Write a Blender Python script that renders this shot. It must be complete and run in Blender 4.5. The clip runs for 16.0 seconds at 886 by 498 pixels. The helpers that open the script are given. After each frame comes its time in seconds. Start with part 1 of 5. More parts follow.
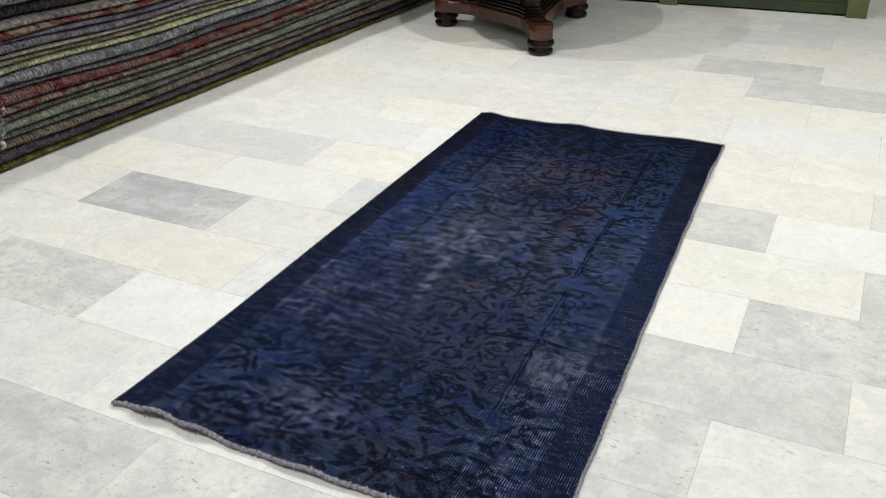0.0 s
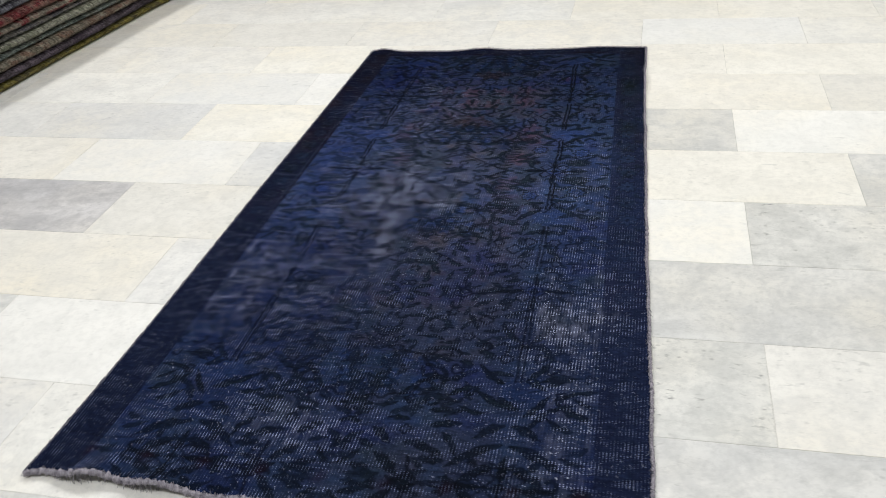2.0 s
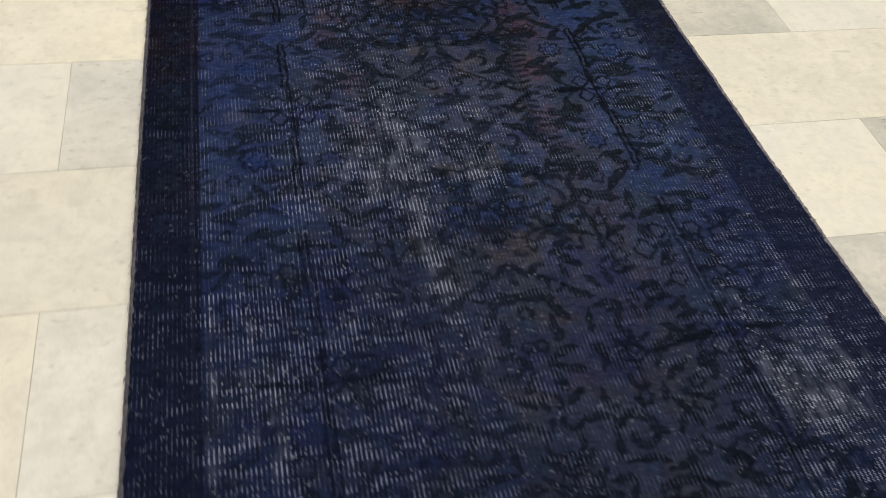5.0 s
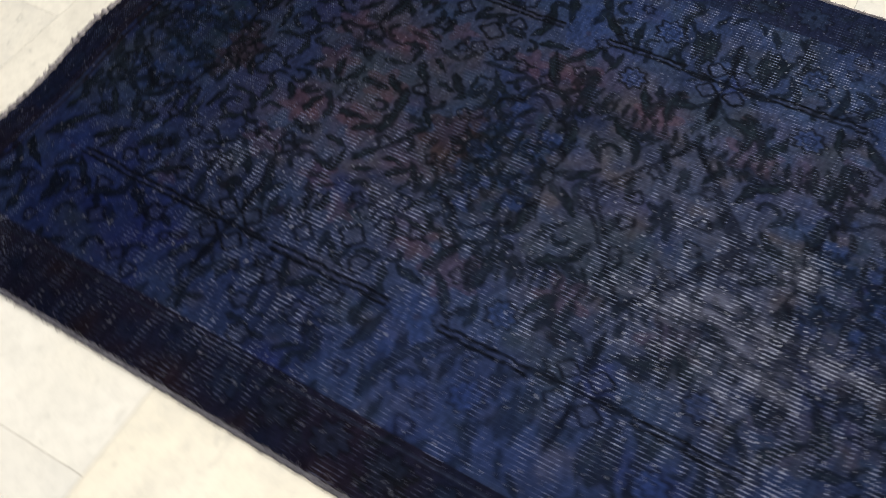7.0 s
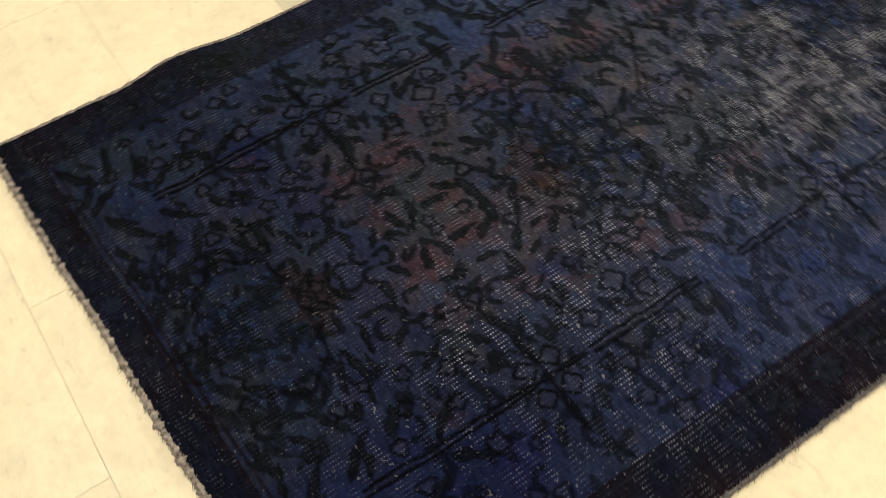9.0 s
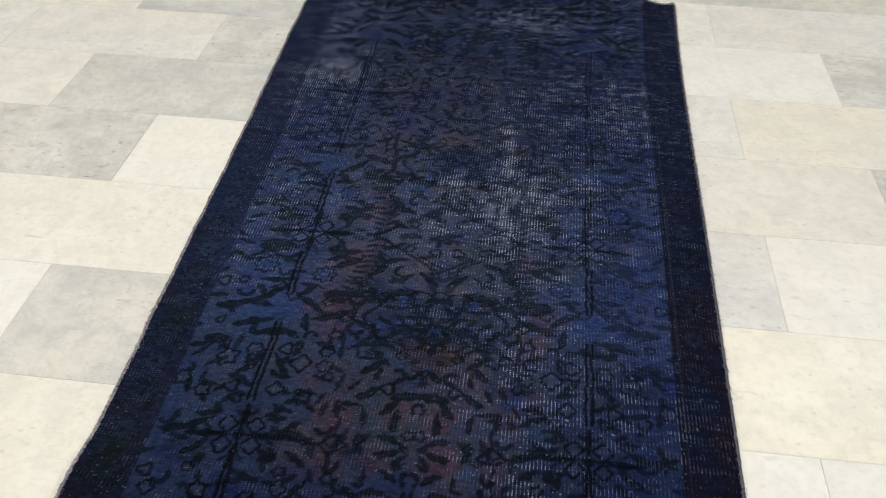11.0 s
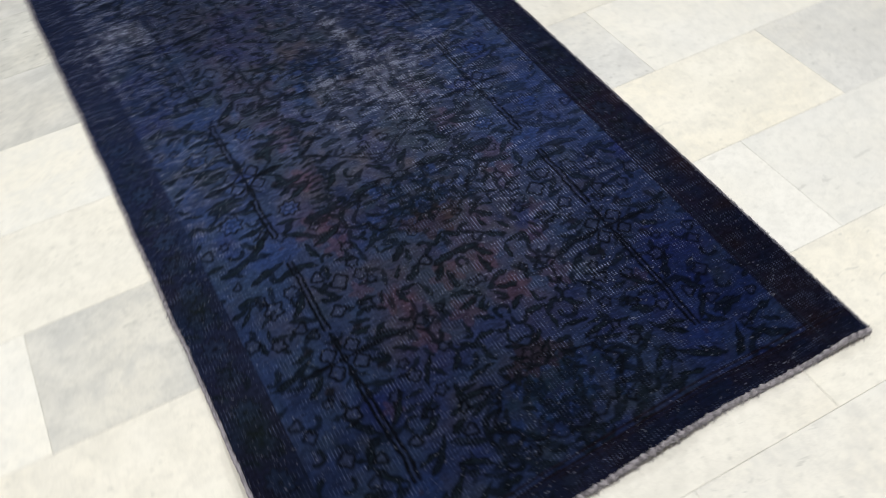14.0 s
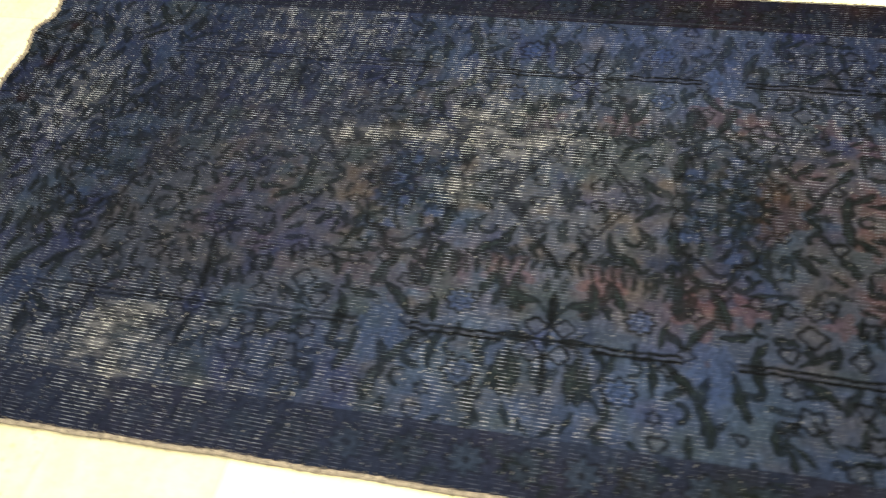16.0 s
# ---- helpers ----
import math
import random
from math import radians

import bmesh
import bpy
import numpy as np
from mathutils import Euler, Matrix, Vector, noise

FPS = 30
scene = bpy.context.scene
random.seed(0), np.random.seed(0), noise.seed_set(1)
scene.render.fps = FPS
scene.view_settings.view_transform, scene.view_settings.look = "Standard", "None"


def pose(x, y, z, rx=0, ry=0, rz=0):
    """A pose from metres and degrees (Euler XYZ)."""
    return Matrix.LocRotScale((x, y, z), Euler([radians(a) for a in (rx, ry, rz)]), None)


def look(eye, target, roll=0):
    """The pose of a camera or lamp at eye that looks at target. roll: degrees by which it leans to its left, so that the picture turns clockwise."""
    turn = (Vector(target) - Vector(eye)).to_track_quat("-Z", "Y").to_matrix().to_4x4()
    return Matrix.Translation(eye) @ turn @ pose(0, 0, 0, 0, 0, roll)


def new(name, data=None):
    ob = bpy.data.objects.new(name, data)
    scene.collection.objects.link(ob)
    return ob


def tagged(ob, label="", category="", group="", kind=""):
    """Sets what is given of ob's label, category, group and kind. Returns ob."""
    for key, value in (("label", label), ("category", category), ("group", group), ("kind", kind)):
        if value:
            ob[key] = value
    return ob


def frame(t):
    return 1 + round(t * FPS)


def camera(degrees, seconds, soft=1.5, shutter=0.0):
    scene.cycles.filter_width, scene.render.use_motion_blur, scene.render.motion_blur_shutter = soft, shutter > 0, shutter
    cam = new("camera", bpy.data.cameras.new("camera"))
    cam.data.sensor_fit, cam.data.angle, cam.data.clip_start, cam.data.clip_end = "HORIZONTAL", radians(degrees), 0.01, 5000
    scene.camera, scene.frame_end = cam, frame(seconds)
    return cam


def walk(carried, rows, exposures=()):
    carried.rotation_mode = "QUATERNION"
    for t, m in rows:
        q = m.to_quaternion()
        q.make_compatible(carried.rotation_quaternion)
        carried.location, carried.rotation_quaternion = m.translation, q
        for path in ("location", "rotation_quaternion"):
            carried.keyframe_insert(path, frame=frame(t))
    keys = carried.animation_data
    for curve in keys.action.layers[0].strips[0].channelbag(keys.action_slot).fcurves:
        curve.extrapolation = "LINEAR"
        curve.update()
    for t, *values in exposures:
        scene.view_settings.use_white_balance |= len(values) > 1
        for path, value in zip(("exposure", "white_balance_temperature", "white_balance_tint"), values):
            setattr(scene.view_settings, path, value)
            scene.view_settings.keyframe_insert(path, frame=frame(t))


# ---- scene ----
cam = camera(53.5, 16.0, soft=0.8, shutter=0.4)
PATH = [
    (0, (1.561, -1.175, 1.427), (0.786, 0.389, 0.451), -1.5),
    (0.5, (1.541, -1.179, 1.41), (0.79, 0.381, 0.408), -2.0),
    (1, (1.487, -1.183, 1.385), (0.813, 0.373, 0.324), -2.5),
    (1.5, (1.344, -1.101, 1.304), (0.766, 0.489, 0.238), -3.6),
    (2, (1.146, -0.934, 1.207), (0.701, 0.696, 0.137), -5.6),
    (2.5, (0.931, -0.856, 1.131), (0.654, 0.749, -0.028), -4.4),
    (3, (0.73, -0.74, 1.116), (0.636, 0.768, -0.194), -4.0),
    (3.5, (0.621, -0.498, 1.062), (0.608, 0.944, -0.323), -0.3),
    (4, (0.501, -0.328, 1.051), (0.504, 1.053, -0.396), 2.2),
    (4.2, (0.447, -0.279, 1.031), (0.53, 1.111, -0.405), 3.8),
    (6.3, (-0.087, 0.749, 1.062), (0.665, 1.626, -0.57), 3.1),
    (6.5, (-0.117, 0.858, 1.074), (0.684, 1.648, -0.58), 0.7),
    (7, (-0.173, 1.217, 1.05), (0.748, 1.788, -0.631), -2.7),
    (7.5, (-0.23, 1.509, 1.057), (0.879, 1.837, -0.575), -1.1),
    (8, (-0.262, 1.771, 1.105), (0.867, 1.751, -0.545), -0.5),
    (8.5, (-0.146, 2.034, 1.067), (0.855, 1.771, -0.645), -5.3),
    (9, (-0.065, 2.252, 1.076), (0.874, 1.646, -0.583), -2.0),
    (9.5, (-0.01, 2.426, 1.077), (0.646, 1.491, -0.565), 0.2),
    (10, (0.195, 2.481, 1.077), (0.683, 1.299, -0.461), -0.9),
    (10.2, (0.249, 2.503, 1.096), (0.679, 1.223, -0.38), -0.4),
    (12.3, (0.715, 3.311, 1.351), (0.606, 1.715, 0.151), 1.7),
    (12.5, (0.753, 3.332, 1.356), (0.632, 1.743, 0.147), 1.7),
    (13, (0.856, 3.335, 1.344), (0.679, 1.784, 0.093), 1.7),
    (13.5, (0.959, 3.206, 1.318), (0.638, 1.746, -0.01), -0.1),
    (14, (1.058, 2.831, 1.315), (0.54, 1.595, -0.17), -6.8),
    (14.5, (1.207, 2.493, 1.244), (0.337, 1.54, -0.284), -7.1),
    (15, (1.342, 2.201, 1.251), (0.369, 1.512, -0.355), -7.9),
    (15.5, (1.458, 1.835, 1.193), (0.419, 1.248, -0.412), -11.2),
    (16, (1.571, 1.507, 1.175), (0.444, 0.994, -0.396), -12.9),
]
EXPOSURES = [
    (0.0, 0.36, 6380, 9), (1.0, 0.36, 6380, 9), (1.5, 0.31, 6420, 10), (2.0, 0.38, 6400, 11), (2.5, 0.48, 6400, 11), (3.0, 0.72, 6450, 11), (3.5, 0.94, 6500, 10),
    (4.0, 0.16, 7250, 10), (6.5, 0.08, 7450, 9), (7.0, 0.29, 7100, 11), (7.5, 0.86, 7100, 3), (8.0, 0.96, 9300, 1),
    (8.5, 0.70, 13200, -6), (9.0, 0.24, 10800, 6), (9.5, 0.15, 7300, 10), (10.0, 0.24, 6950, 10), (12.5, 0.10, 6500, 10),
    (13.5, 0.22, 6600, 10), (14.0, 0.28, 6550, 10), (14.5, 0.08, 6750, 10), (15.0, -0.09, 6850, 9), (15.5, 1.35, 7300, 5), (16.0, 1.45, 13500, -4),
]
walk(cam, [(t, look(eye, target, roll)) for t, eye, target, roll in PATH], EXPOSURES)

# ---- light ----
world = bpy.data.worlds.new("world")
scene.world = world
world.use_nodes = True
world.node_tree.nodes["Background"].inputs["Color"].default_value = (0.9, 0.95, 1.0, 1)
world.node_tree.nodes["Background"].inputs["Strength"].default_value = 0.05

CEILING = 3.0
# the unseen lamps at x 3.16 are added to thin the table's shadow
for lx, ly, watts in ((-1.58, 2.44, 34), (0.0, 2.44, 22), (1.58, 2.44, 23), (3.16, 2.44, 20), (-1.58, -0.9, 15), (0.0, -0.9, 15), (1.58, -0.9, 15), (3.16, -0.9, 15)):
    lamp = bpy.data.lights.new("ceiling_lamp", "AREA")
    lamp.shape, lamp.size, lamp.energy, lamp.color = "DISK", 0.10, watts, (1.0, 0.988, 0.968) if ly > 0 else (0.985, 0.99, 1.0)
    new("ceiling_lamp", lamp).matrix_world = pose(lx, ly, CEILING - 0.02)

# ---- materials ----


class Nodes:
    """A small helper to write node materials in few lines."""

    def __init__(self, name, rough=0.6, spec=0.3, metal=0.0):
        self.mat = bpy.data.materials.new(name)
        self.mat.use_nodes = True
        self.tree = self.mat.node_tree
        self.out = self.tree.nodes["Principled BSDF"]
        self.set(self.out, Roughness=rough, Metallic=metal)
        self.out.inputs["Specular IOR Level"].default_value = spec

    def set(self, node, **values):
        for key, value in values.items():
            self.put(node.inputs[key.replace("_", " ")], value)
        return node

    def put(self, socket, value):
        if isinstance(value, bpy.types.NodeSocket):
            self.tree.links.new(value, socket)
        elif isinstance(value, (tuple, list)) and len(value) == 3 and socket.type == "RGBA":
            socket.default_value = (*value, 1)
        else:
            socket.default_value = value

    def add(self, kind, **values):
        return self.set(self.tree.nodes.new(kind), **values)

    def math(self, op, a, b=0.0, clamp=False):
        n = self.tree.nodes.new("ShaderNodeMath")
        n.operation, n.use_clamp = op, clamp
        self.put(n.inputs[0], a)
        self.put(n.inputs[1], b)
        return n.outputs[0]

    def mix(self, fac, a, b, mode="MIX"):
        n = self.tree.nodes.new("ShaderNodeMix")
        n.data_type, n.blend_type = "RGBA", mode
        self.put(n.inputs[0], fac)
        self.put(n.inputs[6], a)
        self.put(n.inputs[7], b)
        return n.outputs[2]

    def noise(self, vector, scale, detail=3.0, rough=0.55, distortion=0.0):
        n = self.add("ShaderNodeTexNoise", Vector=vector, Scale=scale, Detail=detail, Roughness=rough, Distortion=distortion)
        return n.outputs["Fac"]

    def ramp(self, fac, *stops):
        n = self.tree.nodes.new("ShaderNodeValToRGB")
        self.put(n.inputs[0], fac)
        while len(n.color_ramp.elements) < len(stops):
            n.color_ramp.elements.new(0.5)
        for e, (at, c) in zip(n.color_ramp.elements, stops):
            e.position, e.color = at, (*((c,) * 3 if isinstance(c, (int, float)) else c), 1)
        return n.outputs["Color"]

    def place(self, scale=(1, 1, 1), random=False):
        v = self.add("ShaderNodeTexCoord").outputs["Object"]
        if random:
            r = self.add("ShaderNodeObjectInfo").outputs["Random"]
            c = self.add("ShaderNodeCombineXYZ", X=self.math("MULTIPLY", r, 37.0), Y=self.math("MULTIPLY", r, 91.0), Z=self.math("MULTIPLY", r, 13.0))
            n = self.tree.nodes.new("ShaderNodeVectorMath")
            self.put(n.inputs[0], v)
            self.put(n.inputs[1], c.outputs[0])
            v = n.outputs[0]
        if scale != (1, 1, 1):
            v = self.add("ShaderNodeMapping", Vector=v, Scale=scale).outputs[0]
        return v

    def bump(self, height, strength=0.3, distance=0.002):
        n = self.add("ShaderNodeBump", Height=height, Strength=strength, Distance=distance)
        self.set(self.out, Normal=n.outputs[0])
        return self

    def colour(self, value):
        self.set(self.out, Base_Color=value)
        return self


def marble(name, base, grey, cloud, speck, vein=0.3):
    """Polished marble: soft clouds, streaks along the tile and dark flecks; each tile cut from another part of the block."""
    n = Nodes(name, rough=0.4, spec=0.32)
    v = n.place(random=True)
    r = n.add("ShaderNodeObjectInfo").outputs["Random"]
    long = n.add("ShaderNodeMapping", Vector=v, Scale=(1.0, 2.1, 1.0)).outputs[0]
    big = n.ramp(n.noise(long, 3.2, 5, 0.6, 0.6), (0.38, 0.0), (0.72, 1.0))
    c = n.mix(n.math("MULTIPLY", big, cloud), base, grey)
    warm = tuple(a * b for a, b in zip(base, (1.0, 0.965, 0.89)))
    c = n.mix(n.math("MULTIPLY", n.ramp(n.noise(v, 2.1, 3), (0.42, 0.0), (0.7, 1.0)), 0.75), c, warm)
    band = n.ramp(n.noise(long, 6.5, 6, 0.65, 1.4), (0.485, 0.0), (0.5, 1.0), (0.515, 0.0))
    c = n.mix(n.math("MULTIPLY", n.math("MULTIPLY", band, big), vein), c, tuple(g * 0.6 for g in grey))
    mottle = n.ramp(n.noise(v, 13.0, 5, 0.7, 0.4), (0.44, 0.0), (0.62, 1.0))
    c = n.mix(n.math("MULTIPLY", mottle, 0.55), c, tuple(g * 0.98 for g in grey))
    fine = n.ramp(n.noise(v, 46.0, 6, 0.78), (0.46, 0.0), (0.68, 1.0))
    c = n.mix(n.math("MULTIPLY", fine, 0.42), c, tuple(g * 0.82 for g in grey))
    spot = n.ramp(n.noise(long, 38.0, 3, 0.5), (0.63, 0.0), (0.74, 1.0))
    patch = n.ramp(n.noise(v, 4.6, 2), (0.44, 0.0), (0.62, 1.0))
    c = n.mix(n.math("MULTIPLY", n.math("MULTIPLY", spot, patch), speck), c, (0.30, 0.31, 0.30))
    streaks = n.ramp(n.noise(n.add("ShaderNodeMapping", Vector=v, Scale=(1.0, 3.2, 1.0)).outputs[0], 21.0, 3, 0.5, 0.8), (0.64, 0.0), (0.70, 1.0))
    c = n.mix(n.math("MULTIPLY", n.math("MULTIPLY", streaks, n.ramp(n.noise(v, 3.1, 2), (0.46, 0.0), (0.6, 1.0))), 0.25 + 0.4 * speck), c, (0.40, 0.41, 0.40))
    cells = n.add("ShaderNodeTexVoronoi", Vector=n.add("ShaderNodeMapping", Vector=v, Scale=(0.8, 1.25, 1.0)).outputs[0], Scale=34.0)
    cells.voronoi_dimensions = "2D"
    fleck = n.math("MULTIPLY", n.ramp(cells.outputs["Distance"], (0.06, 1.0), (0.19, 0.0)), n.ramp(cells.outputs["Color"], (0.50, 0.0), (0.62, 1.0)))
    fleck = n.math("MULTIPLY", n.math("MULTIPLY", fleck, n.ramp(n.noise(v, 90.0, 2), (0.40, 0.2), (0.60, 1.0))), n.ramp(n.noise(v, 5.5, 2), (0.42, 0.0), (0.60, 1.0)))
    c = n.mix(n.math("MULTIPLY", fleck, 0.15 + 0.6 * speck), c, (0.31, 0.32, 0.31))
    shade = n.ramp(r, (0.0, (0.90, 0.905, 0.91)), (0.5, (0.97, 0.965, 0.95)), (1.0, (1.0, 1.0, 0.985)))
    n.colour(n.mix(1.0, c, shade, "MULTIPLY"))
    n.set(n.out, Roughness=n.ramp(n.noise(v, 9.0, 3), (0.3, 0.34), (0.7, 0.50)))
    return n.bump(n.noise(v, 12.0, 2), 0.05, 0.001).mat


MARBLE_WHITE = marble("marble_white", (0.81, 0.805, 0.77), (0.66, 0.66, 0.64), 0.5, 0.35)
MARBLE_BRIGHT = marble("marble_bright", (0.84, 0.84, 0.815), (0.75, 0.755, 0.735), 0.4, 0.15, 0.1)
MARBLE_FLECKED = marble("marble_flecked", (0.735, 0.735, 0.71), (0.49, 0.50, 0.49), 0.8, 1.0, 0.5)
MARBLE_CREAM = marble("marble_cream", (0.825, 0.81, 0.755), (0.70, 0.69, 0.645), 0.45, 0.25)
MARBLE_PALE = marble("marble_pale_grey", (0.785, 0.785, 0.765), (0.64, 0.645, 0.64), 0.7, 0.4, 0.4)
MARBLE_DARK = marble("marble_mauve_grey", (0.64, 0.635, 0.645), (0.39, 0.39, 0.405), 0.9, 0.5, 0.5)
MARBLE_GREY = marble("marble_grey", (0.70, 0.705, 0.695), (0.50, 0.51, 0.51), 0.9, 0.4, 0.5)


def plain(name, a, b, scale=6.0, rough=0.7, spec=0.3, bump=0.2, stretch=(1, 1, 1)):
    n = Nodes(name, rough, spec)
    v = n.place(stretch)
    f = n.math("ADD", n.math("MULTIPLY", n.noise(v, scale, 5), 0.6), n.math("MULTIPLY", n.noise(v, scale * 9, 3), 0.4))
    n.colour(n.ramp(f, (0.35, a), (0.65, b)))
    return n.bump(n.noise(v, scale * 12, 3), bump, 0.001).mat


GROUT = plain("grout", (0.36, 0.35, 0.33), (0.60, 0.59, 0.56), 14, 0.9)
PLASTER = plain("plaster", (0.72, 0.71, 0.67), (0.78, 0.77, 0.73), 2.0, 0.9)
CEILING_PAINT = plain("ceiling_paint", (0.78, 0.78, 0.77), (0.82, 0.82, 0.81), 2.0, 0.9)
MAHOGANY = plain("mahogany", (0.026, 0.0080, 0.0042), (0.088, 0.028, 0.011), 5.0, 0.20, 0.45, 0.08, (1.5, 1.5, 9))
EBONY = plain("ebony", (0.005, 0.0032, 0.0028), (0.013, 0.007, 0.0055), 8.0, 0.14, 0.22, 0.05)
GREEN_PAINT = plain("green_paint", (0.075, 0.085, 0.030), (0.125, 0.135, 0.055), 7.0, 0.45, 0.4, 0.25)
DARK_GREEN = plain("dark_green", (0.018, 0.030, 0.012), (0.035, 0.050, 0.020), 7.0, 0.5, 0.4, 0.2)
CARD = plain("white_card", (0.84, 0.84, 0.82), (0.88, 0.88, 0.86), 30, 0.6)
RED_YARN = plain("red_yarn", (0.35, 0.012, 0.03), (0.55, 0.03, 0.06), 300, 0.9)
GREY_YARN = plain("grey_yarn", (0.13, 0.12, 0.145), (0.40, 0.38, 0.42), 110, 0.95, 0.1, 0.6)
WHITE_YARN = plain("white_yarn", (0.15, 0.14, 0.165), (0.46, 0.44, 0.47), 110, 0.95, 0.1, 0.6)
SIDE_YARN = plain("side_yarn", (0.045, 0.045, 0.075), (0.20, 0.20, 0.23), 190, 0.95, 0.1, 0.6)


def pile_material():
    """Overdyed worn pile: the dye and the drawing come from the weave's own attributes; warps show where it is worn."""
    n = Nodes("overdyed_pile", 0.95, 0.02)
    v = n.place()

    def stretched(x, y):
        return n.add("ShaderNodeMapping", Vector=v, Scale=(x, y, 1.0)).outputs[0]

    dye = n.add("ShaderNodeAttribute")
    dye.attribute_name = "dye"
    wear_sheen_node = n.add("ShaderNodeAttribute")
    wear_sheen_node.attribute_name = "wear"
    wear = wear_sheen_node.outputs["Fac"]
    # warps run along the rug, about seven millimetres apart, crossed by the picks of the weft
    rib = n.add("ShaderNodeTexWave", Vector=v, Scale=49.0, Distortion=0.0)
    n.set(rib, Phase_Offset=n.math("MULTIPLY", n.noise(stretched(1, 0.15), 10.0, 3), 5.0))
    pick = n.add("ShaderNodeTexWave", Vector=v, Scale=72.0, Distortion=0.0)
    pick.bands_direction = "Y"
    n.set(pick, Phase_Offset=n.math("MULTIPLY", n.noise(stretched(1.4, 0.5), 30.0, 3), 9.0))
    ribs = n.math("MULTIPLY", n.ramp(rib.outputs["Fac"], (0.68, 0.0), (0.93, 1.0)), n.ramp(pick.outputs["Fac"], (0.32, 0.10), (0.72, 1.0)))
    clump = n.noise(stretched(1.0, 1.4), 95.0, 3, 0.55)
    tuft = n.noise(stretched(0.6, 1.4), 135.0, 2, 0.5)
    streak = n.noise(stretched(1.0, 5.0), 26.0, 4, 0.6)
    dash = n.noise(stretched(0.50, 1.25), 85.0, 2, 0.6)
    cluster = n.noise(stretched(0.45, 1.9), 28.0, 4, 0.65)
    fray = n.noise(stretched(3.0, 0.9), 17.0, 4, 0.65)
    c = n.mix(1.0, dye.outputs["Color"], n.ramp(clump, (0.30, 0.76), (0.70, 1.26)), "MULTIPLY")
    c = n.mix(1.0, c, n.ramp(streak, (0.3, 0.86), (0.7, 1.14)), "MULTIPLY")
    c = n.mix(1.0, c, n.ramp(tuft, (0.32, 0.78), (0.68, 1.22)), "MULTIPLY")
    # hollows between the warps, their shade painted in as near-black
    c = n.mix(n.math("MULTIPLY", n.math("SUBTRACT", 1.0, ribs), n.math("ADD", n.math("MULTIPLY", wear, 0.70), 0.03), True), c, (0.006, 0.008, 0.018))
    # bare warps, greyed blue, in broken runs
    amount = n.math("MULTIPLY", wear, n.ramp(fray, (0.36, 0.5), (0.62, 1.25)))
    run = n.math("MULTIPLY", ribs, n.math("MULTIPLY", n.ramp(dash, (0.44, 0.06), (0.58, 1.05)), n.ramp(cluster, (0.46, 0.05), (0.58, 1.55))))
    warp = n.mix(n.math("MINIMUM", amount, 1.0), (0.17, 0.205, 0.36), (0.36, 0.40, 0.54))
    c = n.mix(n.math("MULTIPLY", run, n.math("ADD", n.math("MULTIPLY", amount, 2.5), 0.02), True), c, warp)
    threads = n.noise(stretched(2.4, 0.55), 34.0, 3, 0.6)
    veil = n.math("MULTIPLY", n.math("MULTIPLY", n.math("SUBTRACT", amount, 0.34), 0.50, True), n.ramp(threads, (0.44, 0.15), (0.62, 0.9)), True)
    c = n.mix(veil, c, (0.165, 0.185, 0.285))
    # pale lint and cut knots, with the glint they catch put into the colour
    lint = n.math("MULTIPLY", n.ramp(n.noise(stretched(0.9, 0.9), 190.0, 2, 0.5), (0.675, 0.0), (0.72, 1.0)), n.math("ADD", n.math("MULTIPLY", wear, 0.9), 0.11))
    c = n.mix(n.math("MINIMUM", lint, 0.85), c, (0.36, 0.39, 0.50))
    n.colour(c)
    h = n.math("ADD", n.math("MULTIPLY", ribs, n.math("ADD", n.math("MULTIPLY", wear, 0.8), 0.06)), n.math("ADD", clump, n.math("MULTIPLY", tuft, 0.6)))
    n.set(n.out, Sheen_Weight=0.045, Sheen_Roughness=0.3, Sheen_Tint=(0.35, 0.48, 0.90))
    return n.bump(h, 0.05, 0.0018).mat


PILE = pile_material()


def fold_material(name, a, b, c):
    """The fold of a piled-up rug: curly yarn rows across the fold and patches of colour along it."""
    n = Nodes(name, 0.95, 0.05)
    v = n.place()

    def stretched(x, y, z):
        return n.add("ShaderNodeMapping", Vector=v, Scale=(x, y, z)).outputs[0]

    patch = n.noise(stretched(0.3, 1.0, 2.0), 11.0, 4, 0.65)
    row = n.noise(stretched(0.15, 1.15, 0.22), 150.0, 3, 0.65, 0.3)
    tuft = n.noise(stretched(1.0, 1.3, 1.0), 105.0, 3, 0.65, 0.8)
    curl = n.ramp(n.noise(stretched(0.3, 1.5, 0.6), 140.0, 2, 0.5, 0.8), (0.56, 0.0), (0.66, 1.0))
    col = n.ramp(patch, (0.36, tuple(q * 0.72 for q in a)), (0.48, tuple(q * 1.15 for q in b)), (0.56, c))
    col = n.mix(1.0, col, n.ramp(row, (0.36, 0.30), (0.64, 1.70)), "MULTIPLY")
    col = n.mix(1.0, col, n.ramp(tuft, (0.34, 0.35), (0.66, 1.55)), "MULTIPLY")
    col = n.mix(n.math("MULTIPLY", curl, 0.50), col, tuple(0.12 + 1.6 * q for q in b))
    n.colour(col)
    return n.bump(n.math("ADD", row, tuft), 0.8, 0.006).mat


# ---- building helpers ----


def finish(bm, name, material, smooth=True):
    me = bpy.data.meshes.new(name)
    bmesh.ops.recalc_face_normals(bm, faces=bm.faces)
    bm.to_mesh(me)
    bm.free()
    me.materials.append(material)
    me.polygons.foreach_set("use_smooth", [smooth] * len(me.polygons))
    return me


